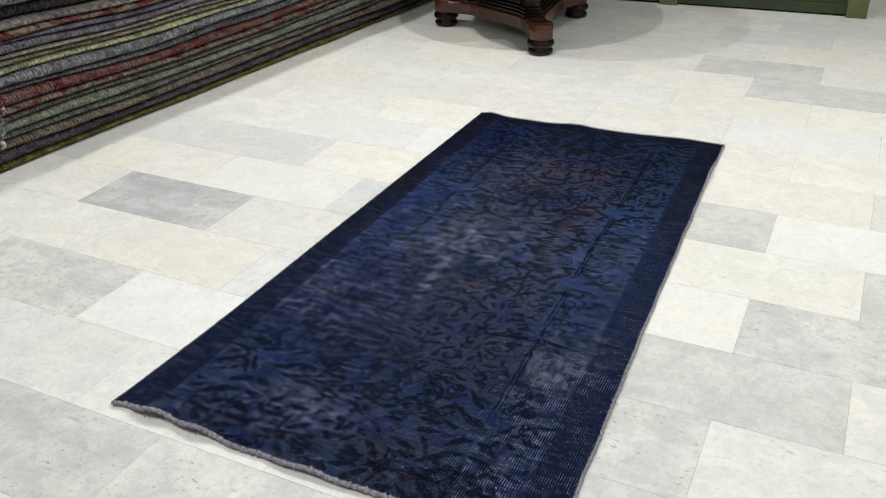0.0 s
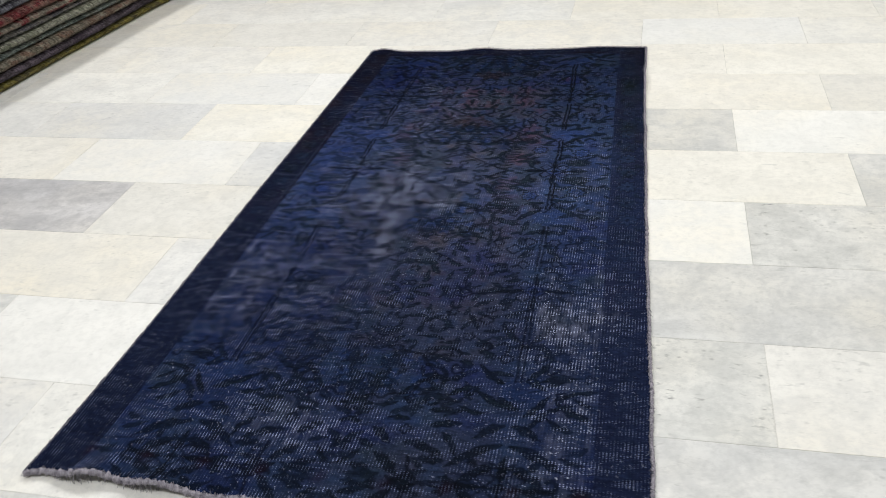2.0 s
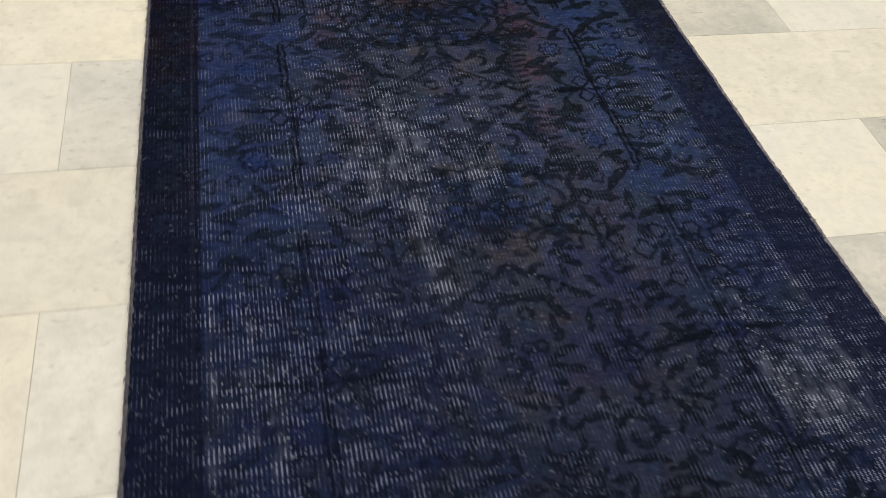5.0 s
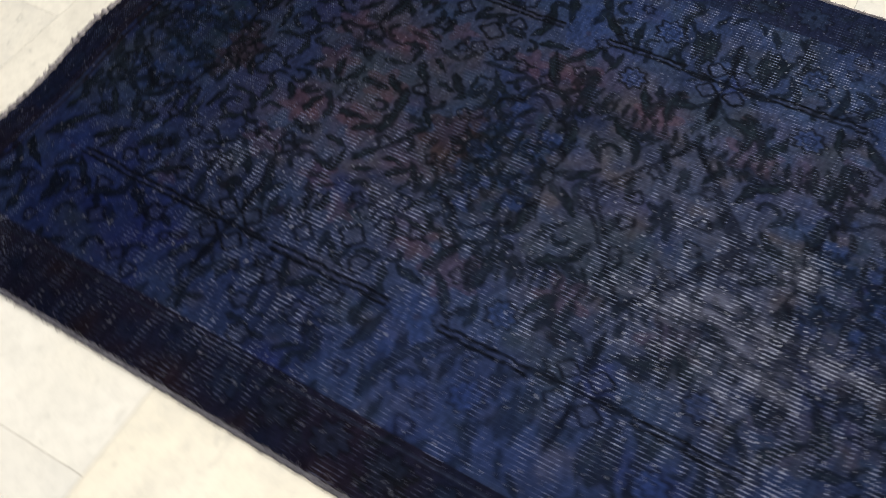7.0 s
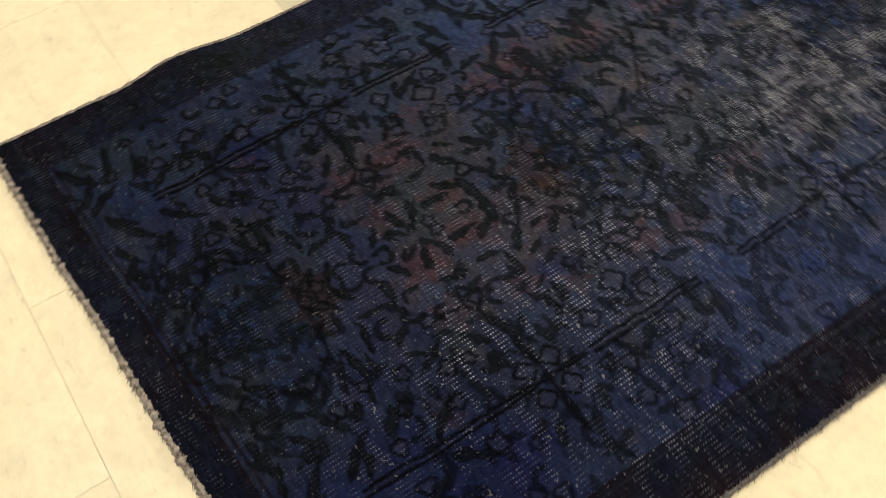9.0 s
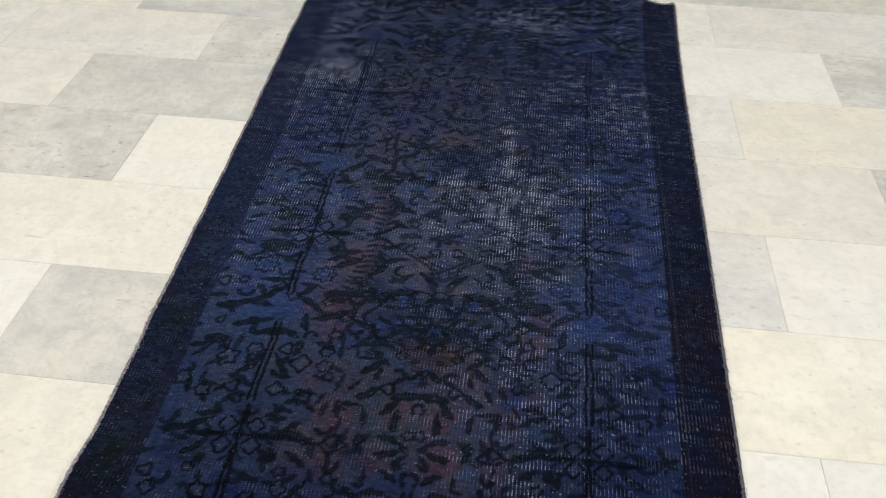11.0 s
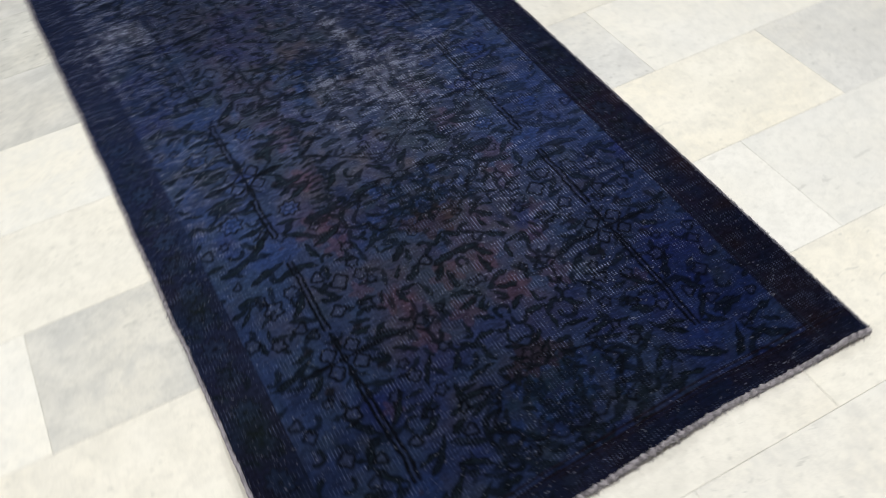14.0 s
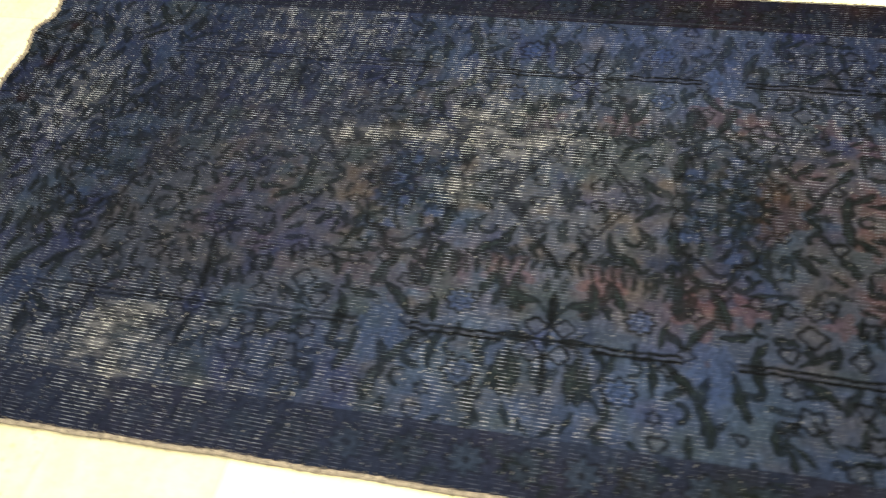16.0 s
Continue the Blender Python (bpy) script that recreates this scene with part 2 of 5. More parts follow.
def part(name, bm, material, parent=None, label="", smooth=True):
    """Links a bmesh (or a mesh) as one object, under its thing if there is one."""
    me = bm if isinstance(bm, bpy.types.Mesh) else finish(bm, name, material, smooth)
    ob = new(name, me)
    ob.parent = parent
    return tagged(ob, label)


def block(x0, x1, y0, y1, z0, z1, bevel=0.0, bm=None):
    bm = bm or bmesh.new()
    made = bmesh.ops.create_cube(bm, size=1.0)["verts"]
    for q in made:
        q.co = Vector((x0 + (q.co.x + 0.5) * (x1 - x0), y0 + (q.co.y + 0.5) * (y1 - y0), z0 + (q.co.z + 0.5) * (z1 - z0)))
    if bevel:
        edges = list({e for q in made for e in q.link_edges})
        bmesh.ops.bevel(bm, geom=edges, offset=bevel, segments=2, affect="EDGES", profile=0.6)
    return bm


def lathe(profile, steps=40, bm=None):
    """A turned piece about the z axis from rows of (radius, z)."""
    bm = bm or bmesh.new()
    rings = []
    for r, z in profile:
        rings.append([bm.verts.new((r * math.cos(k * math.tau / steps), r * math.sin(k * math.tau / steps), z)) for k in range(steps)])
    for low, up in zip(rings, rings[1:]):
        for k in range(steps):
            bm.faces.new((low[k], low[(k + 1) % steps], up[(k + 1) % steps], up[k]))
    bm.faces.new(list(reversed(rings[0])))
    bm.faces.new(rings[-1])
    return bm


def grid_mesh(name, P, material, close=False):
    """A mesh from an array of points (rows, columns, 3)."""
    h, w = P.shape[:2]
    ids = np.arange(h * w).reshape(h, w)
    if close:
        ids = np.concatenate([ids, ids[:, :1]], 1)
    q = np.stack([ids[:-1, :-1], ids[:-1, 1:], ids[1:, 1:], ids[1:, :-1]], -1).reshape(-1, 4)
    me = bpy.data.meshes.new(name)
    me.vertices.add(h * w)
    me.vertices.foreach_set("co", P.astype(np.float32).ravel())
    me.loops.add(q.size)
    me.loops.foreach_set("vertex_index", q.ravel().astype(np.int32))
    me.polygons.add(len(q))
    me.polygons.foreach_set("loop_start", np.arange(0, q.size, 4, dtype=np.int32))
    me.polygons.foreach_set("loop_total", np.full(len(q), 4, dtype=np.int32))
    me.polygons.foreach_set("use_smooth", np.ones(len(q), dtype=bool))
    me.update(calc_edges=True)
    me.materials.append(material)
    return me


def wave(x, seed, scale, octaves=3):
    """A smooth uneven line, about -1 to 1, along an array."""
    rng = np.random.default_rng(seed)
    out = np.zeros_like(x, dtype=float)
    for k in range(octaves):
        for _ in range(2):
            out += np.sin(x * scale * 2**k * rng.uniform(0.7, 1.4) + rng.uniform(0, 6.28)) / 2 ** (k + 1)
    return out


# ---- the room ----
X0, X1, Y0, Y1 = -4.3, 4.7, -4.2, 7.2
tagged(part("wall_west", block(X0 - 0.15, X0, Y0, Y1, 0, CEILING), PLASTER, smooth=False), "plain pale plaster wall of the showroom", "wall", kind="structure")
tagged(part("wall_east", block(X1, X1 + 0.15, Y0, Y1, 0, CEILING), PLASTER, smooth=False), "plain pale plaster wall of the showroom", "wall", kind="structure")
tagged(part("wall_south", block(X0 - 0.15, X1 + 0.15, Y0 - 0.15, Y0, 0, CEILING), PLASTER, smooth=False), "plain pale plaster wall of the showroom", "wall", kind="structure")
tagged(part("wall_north", block(X0 - 0.15, X1 + 0.15, Y1, Y1 + 0.15, 0, CEILING), PLASTER, smooth=False), "plain pale plaster wall of the showroom", "wall", kind="structure")
tagged(part("ceiling", block(X0 - 0.15, X1 + 0.15, Y0 - 0.15, Y1 + 0.15, CEILING, CEILING + 0.12), CEILING_PAINT, smooth=False), "plain white painted ceiling", "ceiling", kind="structure")
floor = tagged(part("floor", block(X0 - 0.15, X1 + 0.15, Y0 - 0.15, Y1 + 0.15, -0.12, -0.0009), GROUT, smooth=False), "polished white and grey marble tiles in running bond", "floor", kind="structure")

# ---- the overdyed rug ----
RUG_W, RUG_L = 1.165, 2.345
CX, CY = 0.583, 1.316  # the middle of the drawing
SOUTH = 1.09  # the rows lie wider apart in the southern half
REPEAT = 1.135  # from the middle to the next mirror line of the drawing
STEP = 0.0024
NX, NY = int(RUG_W / STEP) + 1, int(RUG_L / STEP) + 1
GX, GY = np.meshgrid(np.linspace(0, RUG_W, NX), np.linspace(0, RUG_L, NY))


def soft_noise(seed, cell, octaves=3):
    """Smooth value noise over the rug, about 0 to 1."""
    rng = np.random.default_rng(seed)
    out, total = np.zeros_like(GX), 0.0
    for k in range(octaves):
        c = cell / 2**k
        a = rng.random((int(RUG_L / c) + 3, int(RUG_W / c) + 3))
        fx, fy = GX / c, GY / c
        ix, iy = fx.astype(int), fy.astype(int)
        ux, uy = fx - ix, fy - iy
        ux, uy = ux * ux * (3 - 2 * ux), uy * uy * (3 - 2 * uy)
        row = lambda j: a[iy + j, ix] * (1 - ux) + a[iy + j, ix + 1] * ux  # noqa: E731
        out += (row(0) * (1 - uy) + row(1) * uy) / 2**k
        total += 1 / 2**k
    return out / total


WX = GX + 0.007 * (soft_noise(81, 0.018, 2) - 0.5) + 0.010 * (soft_noise(83, 0.2, 1) - 0.5)
WY = GY + 0.007 * (soft_noise(82, 0.018, 2) - 0.5) + 0.010 * (soft_noise(84, 0.2, 1) - 0.5)


class Drawing:
    """Coverage of the woven motifs on the rug, drawn by their shapes and mirrored about the middle."""

    def __init__(self):
        self.layers = {}

    def put(self, layer, x, y, sx, sy, stretch, reach, shape, amount):
        i0, i1 = int((x - reach) / STEP), int((x + reach) / STEP) + 2
        j0, j1 = int((y - reach * stretch) / STEP), int((y + reach * stretch) / STEP) + 2
        i0, j0, i1, j1 = max(i0, 0), max(j0, 0), min(i1, NX), min(j1, NY)
        if i0 >= i1 or j0 >= j1:
            return
        at = (slice(j0, j1), slice(i0, i1))
        cover = np.clip(shape((WX[at] - x) * sx, (WY[at] - y) * sy / stretch), 0, 1) * amount
        field = self.layers.setdefault(layer, np.zeros_like(GX))
        field[at] = np.maximum(field[at], cover)

    def stamp(self, layer, cx, cy, reach, shape, amount=1.0, mirror="xy"):
        for sx in (1, -1) if "x" in mirror else (1,):
            x = CX + sx * cx
            for sy in (1, -1) if "y" in mirror else (1,):
                stretch = 1.0 if sy * cy >= 0 else SOUTH
                self.put(layer, x, CY + sy * cy * stretch, sx, sy, stretch, reach, shape, amount)
                if sy < 0 and "y" in mirror and cy > 1.0:
                    self.put(layer, x, CY - (2 * REPEAT - cy) * SOUTH, sx, 1, SOUTH, reach, shape, amount)


EDGE = 1 / 0.003


def leaf(length, width, angle, bend=0.0):
    """A pointed, slightly curved leaf from its base outwards."""
    ca, sa = math.cos(angle), math.sin(angle)

    def shape(x, y):
        u, w = x * ca + y * sa, -x * sa + y * ca
        s = np.clip(u / length, 0, 1)
        half = width * 0.98 * s**0.62 * (1 - s) ** 0.72 * (1 + 0.16 * np.sin(s * 17.0 + angle * 5))
        w = w - bend * length * s * s
        return (half - np.abs(w)) * EDGE * ((u > 0) & (u < length))

    return shape


def ring(radius, thick, petals=0, wobble=0.0):
    def shape(x, y):
        r = np.hypot(x, y)
        e = radius * (1 + wobble * np.cos(petals * np.arctan2(y, x)))
        return (thick - np.abs(r - e)) * EDGE + 0.5

    return shape


def disc(radius, petals=0, wobble=0.0, squash=1.0):
    def shape(x, y):
        r = np.hypot(x, y * squash)
        return (radius * (1 + wobble * np.cos(petals * np.arctan2(y * squash, x))) - r) * EDGE + 0.5

    return shape


def bar(x0, y0, x1, y1, thick):
    def shape(x, y):
        dx, dy = x1 - x0, y1 - y0
        s = np.clip(((x - x0) * dx + (y - y0) * dy) / (dx * dx + dy * dy), 0, 1)
        return (thick - np.hypot(x - x0 - s * dx, y - y0 - s * dy)) * EDGE + 0.5

    return shape


def arc(radius, thick, a0, a1, curl=0.0):
    """Part of a ring between two angles, winding in by curl."""

    def shape(x, y):
        a = np.mod(np.arctan2(y, x) - a0, math.tau)
        e = radius * (1 - curl * a / max(a1 - a0, 1e-6))
        return ((thick - np.abs(np.hypot(x, y) - e)) * EDGE + 0.5) * (a < a1 - a0)

    return shape


D = Drawing()
SX = 0.317  # from the middle to the stems


def snowflake(cx, cy, mirror="xy"):
    """A cross-shaped rosette: four long arms, toothed leaves between them and small squares round its heart."""
    for k in range(4):
        a = k * math.pi / 2
        x, y = math.cos(a), math.sin(a)
        ln = 0.088 if k % 2 == 0 else 0.060
        D.stamp("dark", cx + x * 0.020, cy + y * 0.014, 0.11, leaf(ln, 0.026, a), 1.0, mirror)
        D.stamp("bold", cx, cy, 0.12, bar(0, 0, x * 0.085, y * 0.058, 0.0030), 0.9, mirror)
        D.stamp("bold", cx + x * 0.020, cy + y * 0.014, 0.11, leaf(ln * 0.95, 0.020, a), 0.55, mirror)
        for side in (-1, 1):
            D.stamp("dark", cx + x * 0.050 - side * y * 0.004, cy + y * 0.040 + side * x * 0.004, 0.06, leaf(0.030, 0.015, a + side * 0.8), 0.85, mirror)
    for dx in (-1, 1):
        for dy in (-1, 1):
            D.stamp("pale", cx + dx * 0.026, cy + dy * 0.022, 0.03, disc(0.013, 4, 0.12), 0.55, mirror)
            D.stamp("bold", cx + dx * 0.026, cy + dy * 0.022, 0.04, ring(0.0145, 0.0030, 4, 0.14), 0.95, mirror)
            D.stamp("dark", cx + dx * 0.046, cy + dy * 0.044, 0.06, leaf(0.036, 0.026, math.atan2(dy, dx), 0.2 * dx * dy), 0.85, mirror)
            D.stamp("brown", cx + dx * 0.056, cy + dy * 0.052, 0.03, disc(0.009, 4, 0.2), 0.7, mirror)
    D.stamp("brown", cx, cy + 0.036, 0.03, disc(0.009, 4, 0.2), 0.8, mirror)
    D.stamp("brown", cx, cy - 0.036, 0.03, disc(0.009, 4, 0.2), 0.8, mirror)
    D.stamp("teal", cx, cy, 0.03, disc(0.012), 1.0, mirror)


def palmette(cx, cy, mirror="xy"):
    """A bright blue palmette set across the end of the stem, with lobes and a few dark threads."""
    D.stamp("blue", cx, cy, 0.12, disc(0.046, 5, 0.22, 1.35), 0.55, mirror)
    for k in range(8):
        a = k * math.tau / 8 + 0.3
        D.stamp("blue", cx + 0.046 * math.cos(a), cy + 0.026 * math.sin(a), 0.04, disc(0.013, 5, 0.3), 0.5, mirror)
    D.stamp("line", cx - 0.012, cy + 0.016, 0.05, arc(0.016, 0.0022, 0.4, 3.0), 0.6, mirror)
    D.stamp("line", cx + 0.014, cy - 0.004, 0.05, bar(-0.010, 0.004, 0.010, 0.0, 0.0022), 0.7, mirror)
    D.stamp("brown", cx - 0.016, cy - 0.006, 0.03, disc(0.006), 0.6, mirror)


def stem(y0, y1, much=1.0):
    """A double line with a pale heart."""
    D.stamp("pale", SX, (y0 + y1) / 2, 0.2, bar(0, (y0 - y1) / 2, 0, (y1 - y0) / 2, 0.003), 0.5 * much)
    for dx in (-0.0055, 0.0055):
        D.stamp("bold", SX + dx, (y0 + y1) / 2, 0.2, bar(0, (y0 - y1) / 2, 0, (y1 - y0) / 2, 0.0034), much)


def roundel(cy, rx, ry, way, mirror="xy"):
    """A dark wreath on the long axis: petalled rings inside, a canopy and a pair of scrolls at its sides. way: the side its scrolls open to."""
    q = rx / ry
    D.stamp("shade", 0, cy, rx * 1.6, lambda x, y: (1.18 - np.hypot(x / rx, y / ry)) * 3.0, 1.0, "y")
    D.stamp("line", 0, cy, rx * 1.4, lambda x, y: (0.0065 - np.abs(np.hypot(x, y * q) - rx * (1 + 0.05 * np.cos(12 * np.arctan2(y, x))))) * EDGE, 0.85, "y")
    spin = np.random.default_rng(int(cy * 1000))
    for k in range(20):
        a, r = spin.uniform(0, math.pi), math.sqrt(spin.random()) * 0.95
        x, y = math.sin(a) * rx * r, cy + math.cos(a) * ry * r
        D.stamp("dark", x, y, 0.06, leaf(spin.uniform(0.03, 0.055), 0.021, spin.uniform(0, 6.28), 0.4), 0.9, mirror)
        if k % 3 == 0:
            D.stamp("royal", x + 0.012, y, 0.05, disc(spin.uniform(0.010, 0.020), 5, 0.3), 0.8, mirror)
    for k in range(9):
        a = (k + 0.5) * math.pi / 9
        for r, size in ((0.80, 0.013), (0.40, 0.016)):
            x, y = math.cos(a) * rx * r, cy + math.sin(2 * a + k) * ry * r
            D.stamp("cyan" if k % 2 else "blue", x, y, 0.04, disc(size, 5, 0.25), 0.75, mirror)
            D.stamp("dark", x * 0.9, y + 0.012, 0.06, leaf(0.036, 0.020, a * 2.3 + k, 0.3), 0.8, mirror)
    D.stamp("brown", 0.012, cy - way * ry * 1.15, 0.09, disc(0.034, 5, 0.25, 0.9), 0.85, mirror)
    D.stamp("brown", 0.055, cy - way * ry * 0.95, 0.09, disc(0.020, 5, 0.3), 0.7, mirror)
    # canopy over the shoulder and the scroll that ends it
    D.stamp("dark", 0.130, cy + way * 0.012, 0.09, arc(0.038, 0.0058, -1.9, 1.9), 0.95, mirror)
    D.stamp("dark", 0.118, cy + way * 0.012, 0.09, arc(0.052, 0.0030, -1.7, 1.7), 0.85, mirror)
    D.stamp("dark", 0.150, cy + way * 0.074, 0.06, arc(0.021, 0.0052, -1.2, 4.6, 0.55), 0.95, mirror)
    D.stamp("dark", 0.0, cy, 0.25, bar(0.110, way * 0.045, 0.140, way * 0.060, 0.0045), 0.9, mirror)


for cy in (0.0, 0.568, 1.135):
    snowflake(SX - 0.006 * (cy == 0), cy)
palmette(0.334, 0.250)
palmette(0.338, 0.889)
stem(0.292, 0.488)
stem(0.629, 0.862)
stem(0.070, 0.205)
roundel(0.262, 0.140, 0.082, -1)
roundel(0.852, 0.136, 0.080, 1)

# leaves: base, length, direction and half width, along one quarter of the drawing
LEAVES_BLOSSOM = (
    (0.47, 0.964, 0.069, -2.9, 0.01), (0.484, 0.886, 0.074, -3.1, 0.007), (0.37, 0.875, 0.062, -0.7, 0.007), (0.328, 0.858, 0.068, -0.6, 0.008), (0.37, 0.877, 0.039, -2.5, 0.006),
    (0.334, 0.96, 0.064, -0.6, 0.008), (0.333, 0.94, 0.09, -3, 0.009), (0.242, 0.877, 0.057, 2.9, 0.008), (0.293, 0.871, 0.064, -2.7, 0.009), (0.307, 0.847, 0.05, -2.7, 0.007),
)
LEAVES_STEM = (
    (0.39, 0.801, 0.052, -2.5, 0.008), (0.326, 0.75, 0.067, -0.7, 0.009), (0.311, 0.748, 0.063, -2.6, 0.008), (0.261, 0.799, 0.038, -2.2, 0.01), (0.26, 0.764, 0.044, -2.9, 0.007),
    (0.219, 0.821, 0.028, -2.4, 0.009), (0.211, 0.784, 0.035, 3, 0.006), (0.208, 0.713, 0.057, -1.8, 0.007), (0.267, 0.953, 0.051, 3.1, 0.007), (0.176, 0.775, 0.056, -2.9, 0.008),
)
LEAVES_STAR = (
    (0.479, 0.563, 0.089, 3.1, 0.009), (0.182, 0.571, 0.07, -0, 0.007), (0.415, 0.613, 0.041, -2.9, 0.009), (0.24, 0.62, 0.038, -0.3, 0.008), (0.411, 0.521, 0.041, 2.9, 0.008),
    (0.237, 0.529, 0.036, 0.2, 0.008), (0.449, 0.481, 0.033, -1.9, 0.007), (0.432, 0.453, 0.04, -3, 0.006), (0.367, 0.43, 0.061, -2.5, 0.01), (0.258, 0.429, 0.057, -0.6, 0.007),
)
LEAVES_SIDE = (
    (0.47, 0.391, 0.043, -2.6, 0.006), (0.459, 0.341, 0.042, -2.8, 0.008), (0.489, 0.362, 0.045, 3.1, 0.007), (0.416, 0.306, 0.071, -2.6, 0.01), (0.466, 0.25, 0.072, 3.1, 0.011),
    (0.372, 0.325, 0.058, -2.8, 0.009), (0.261, 0.335, 0.059, -0.7, 0.008), (0.251, 0.316, 0.045, -1, 0.009), (0.269, 0.378, 0.031, -2.4, 0.007), (0.238, 0.463, 0.035, -3, 0.007),
)
LEAVES_PALMETTE = (
    (0.185, 0.365, 0.042, -0.8, 0.008), (0.191, 0.498, 0.03, -1.7, 0.005), (0.399, 0.234, 0.075, -2.8, 0.009), (0.302, 0.21, 0.07, 2.8, 0.009), (0.395, 0.164, 0.07, 2.9, 0.008),
    (0.307, 0.176, 0.055, -3, 0.007), (0.254, 0.28, 0.075, -3.1, 0.01), (0.243, 0.201, 0.075, -2.9, 0.01), (0.232, 0.113, 0.042, -2.8, 0.007), (0.418, 0.051, 0.068, -2.9, 0.014),
)
LEAVES_DIAMOND = (
    (0.347, 0.055, 0.06, -0.5, 0.011), (0.215, 0.081, 0.054, -0.9, 0.01), (0.264, 0.051, 0.069, 2.7, 0.009), (0.428, -0.059, 0.065, -3.1, 0.014), (0.417, -0.084, 0.062, 2.6, 0.009),
    (0.441, -0.101, 0.043, -2.9, 0.007), (0.252, -0.042, 0.059, -2.6, 0.009), (0.248, -0.113, 0.063, 3, 0.009), (0.157, 0.136, 0.052, -2.5, 0.01), (0.135, 0.101, 0.047, -2.4, 0.009),
)
LEAVES_HEART = (
    (0.073, 0.59, 0.043, 3, 0.008), (0.071, 0.553, 0.043, -3.1, 0.008), (0.024, 0.647, 0.032, -1, 0.008), (0.034, 0.62, 0.035, -1.9, 0.006), (0.041, 0.542, 0.022, -1.8, 0.009),
    (0.033, 0.524, 0.029, -1.1, 0.007), (0.07, 0.504, 0.04, -2.5, 0.009), (0.076, 0.658, 0.03, -1.2, 0.006), (0.072, 0.697, 0.045, -1, 0.008), (0.056, 0.466, 0.052, -2.7, 0.011),
)
LEAVES_FIELD = (
    (0.125, 0.47, 0.045, -2.9, 0.009), (0.161, 0.49, 0.042, -2.8, 0.007), (0.147, 0.524, 0.027, -1.6, 0.007), (0.137, 0.459, 0.028, -1.8, 0.006), (0.125, 0.41, 0.044, -2.7, 0.009),
    (0.143, 0.38, 0.042, -2.7, 0.005), (0.097, 0.431, 0.033, -2.1, 0.006), (0.141, 0.744, 0.052, -2.7, 0.007), (0.153, 0.707, 0.039, -2.6, 0.008), (0.175, 0.76, 0.037, -2.7, 0.006),
)
LEAVES_CANOPY = (
    (0.177, 0.809, 0.05, -3.1, 0.007), (0.069, 0.732, 0.041, -1.1, 0.006), (0.035, 0.67, 0.04, -0.3, 0.008), (0.027, 0.422, 0.034, -2, 0.007), (0.1, 0.536, 0.038, -1.8, 0.007),
    (0.173, 0.348, 0.033, -1.2, 0.006), (0.145, 0.332, 0.037, -1.2, 0.006), (0.126, 0.19, 0.055, -2.9, 0.009), (0.014, 0.584, 0.019, -1.3, 0.008), (0.138, 0.052, 0.043, -2.3, 0.007),
)
# berries and blossoms: place and radius
BERRIES = (
    (0.355, 0.791, 0.01), (0.409, 0.759, 0.014), (0.358, 0.686, 0.014), (0.272, 0.694, 0.012), (0.286, 0.795, 0.011), (0.221, 0.674, 0.012),
    (0.417, 0.47, 0.012), (0.465, 0.443, 0.014), (0.363, 0.458, 0.012), (0.277, 0.461, 0.013), (0.396, 0.387, 0.018), (0.348, 0.366, 0.014),
    (0.283, 0.362, 0.013), (0.245, 0.396, 0.017), (0.22, 0.48, 0.014), (0.201, 0.365, 0.012), (0.187, 0.833, 0.011), (0.239, 0.758, 0.01),
    (0.39, 0.12, 0.023), (0.254, 0.139, 0.021), (0.065, 0.442, 0.011), (0.338, 0.186, 0.011), (0.176, 0.785, 0.009), (0.192, 0.321, 0.01),
)
taken = [(SX, c, 0.085) for c in (0.0, 0.568, 1.135)] + [(SX + d, c, 0.042) for c in (0.250, 0.889) for d in (-0.03, 0.03)]
taken += [(SX, 0.300 + 0.03 * k, 0.02) for k in range(7)] + [(SX, 0.635 + 0.03 * k, 0.02) for k in range(8)]
taken += [(d, c, 0.075) for c in (0.262, 0.852) for d in (0.0, 0.05, 0.09)]
leaf_count = 0
for group in (LEAVES_BLOSSOM, LEAVES_STEM, LEAVES_STAR, LEAVES_SIDE, LEAVES_PALMETTE, LEAVES_DIAMOND, LEAVES_HEART, LEAVES_FIELD, LEAVES_CANOPY):
    for x, y, ln, a, half in group:
        leaf_count += 1
        bend = 0.30 if leaf_count % 2 else -0.26
        D.stamp("dark", x, y, 0.12, leaf(ln * 1.28, half * 3.15, a, bend * 1.25), 1.0)
        D.stamp("heart", x + 0.18 * ln * math.cos(a), y + 0.18 * ln * math.sin(a), 0.10, leaf(ln * 0.84, half * 1.5, a, bend * 1.25), 0.9 if leaf_count % 3 else 0.3)
        if leaf_count % 4 == 0:
            D.stamp("dark", x, y, 0.08, leaf(ln * 0.85, half * 2.8, a + (0.9 if leaf_count % 8 else -0.9), 0.2), 0.95)
        taken.append((x + 0.5 * ln * math.cos(a), y + 0.5 * ln * math.sin(a), 0.030))
for k, (x, y, r) in enumerate(BERRIES):
    petals = 8 if r > 0.02 else 3 + k % 4
    D.stamp("blue" if r > 0.02 else "pale", x, y, 0.05, disc(r * 0.85, petals, 0.16), 0.75)
    D.stamp("line", x, y, 0.05, ring(r * 1.05, 0.0036, petals, 0.16), 0.95)
    if r > 0.02:
        D.stamp("line", x, y, 0.05, ring(r * 0.45, 0.0022, 5, 0.2), 0.8)
    else:
        D.stamp("dark", x + 0.8 * r * math.cos(2.4 * k), y + 0.8 * r * math.sin(2.4 * k), 0.05, leaf(r * 2.2, r * 1.5, 2.4 * k, 0.2), 0.95)
    taken.append((x, y, r + 0.018))

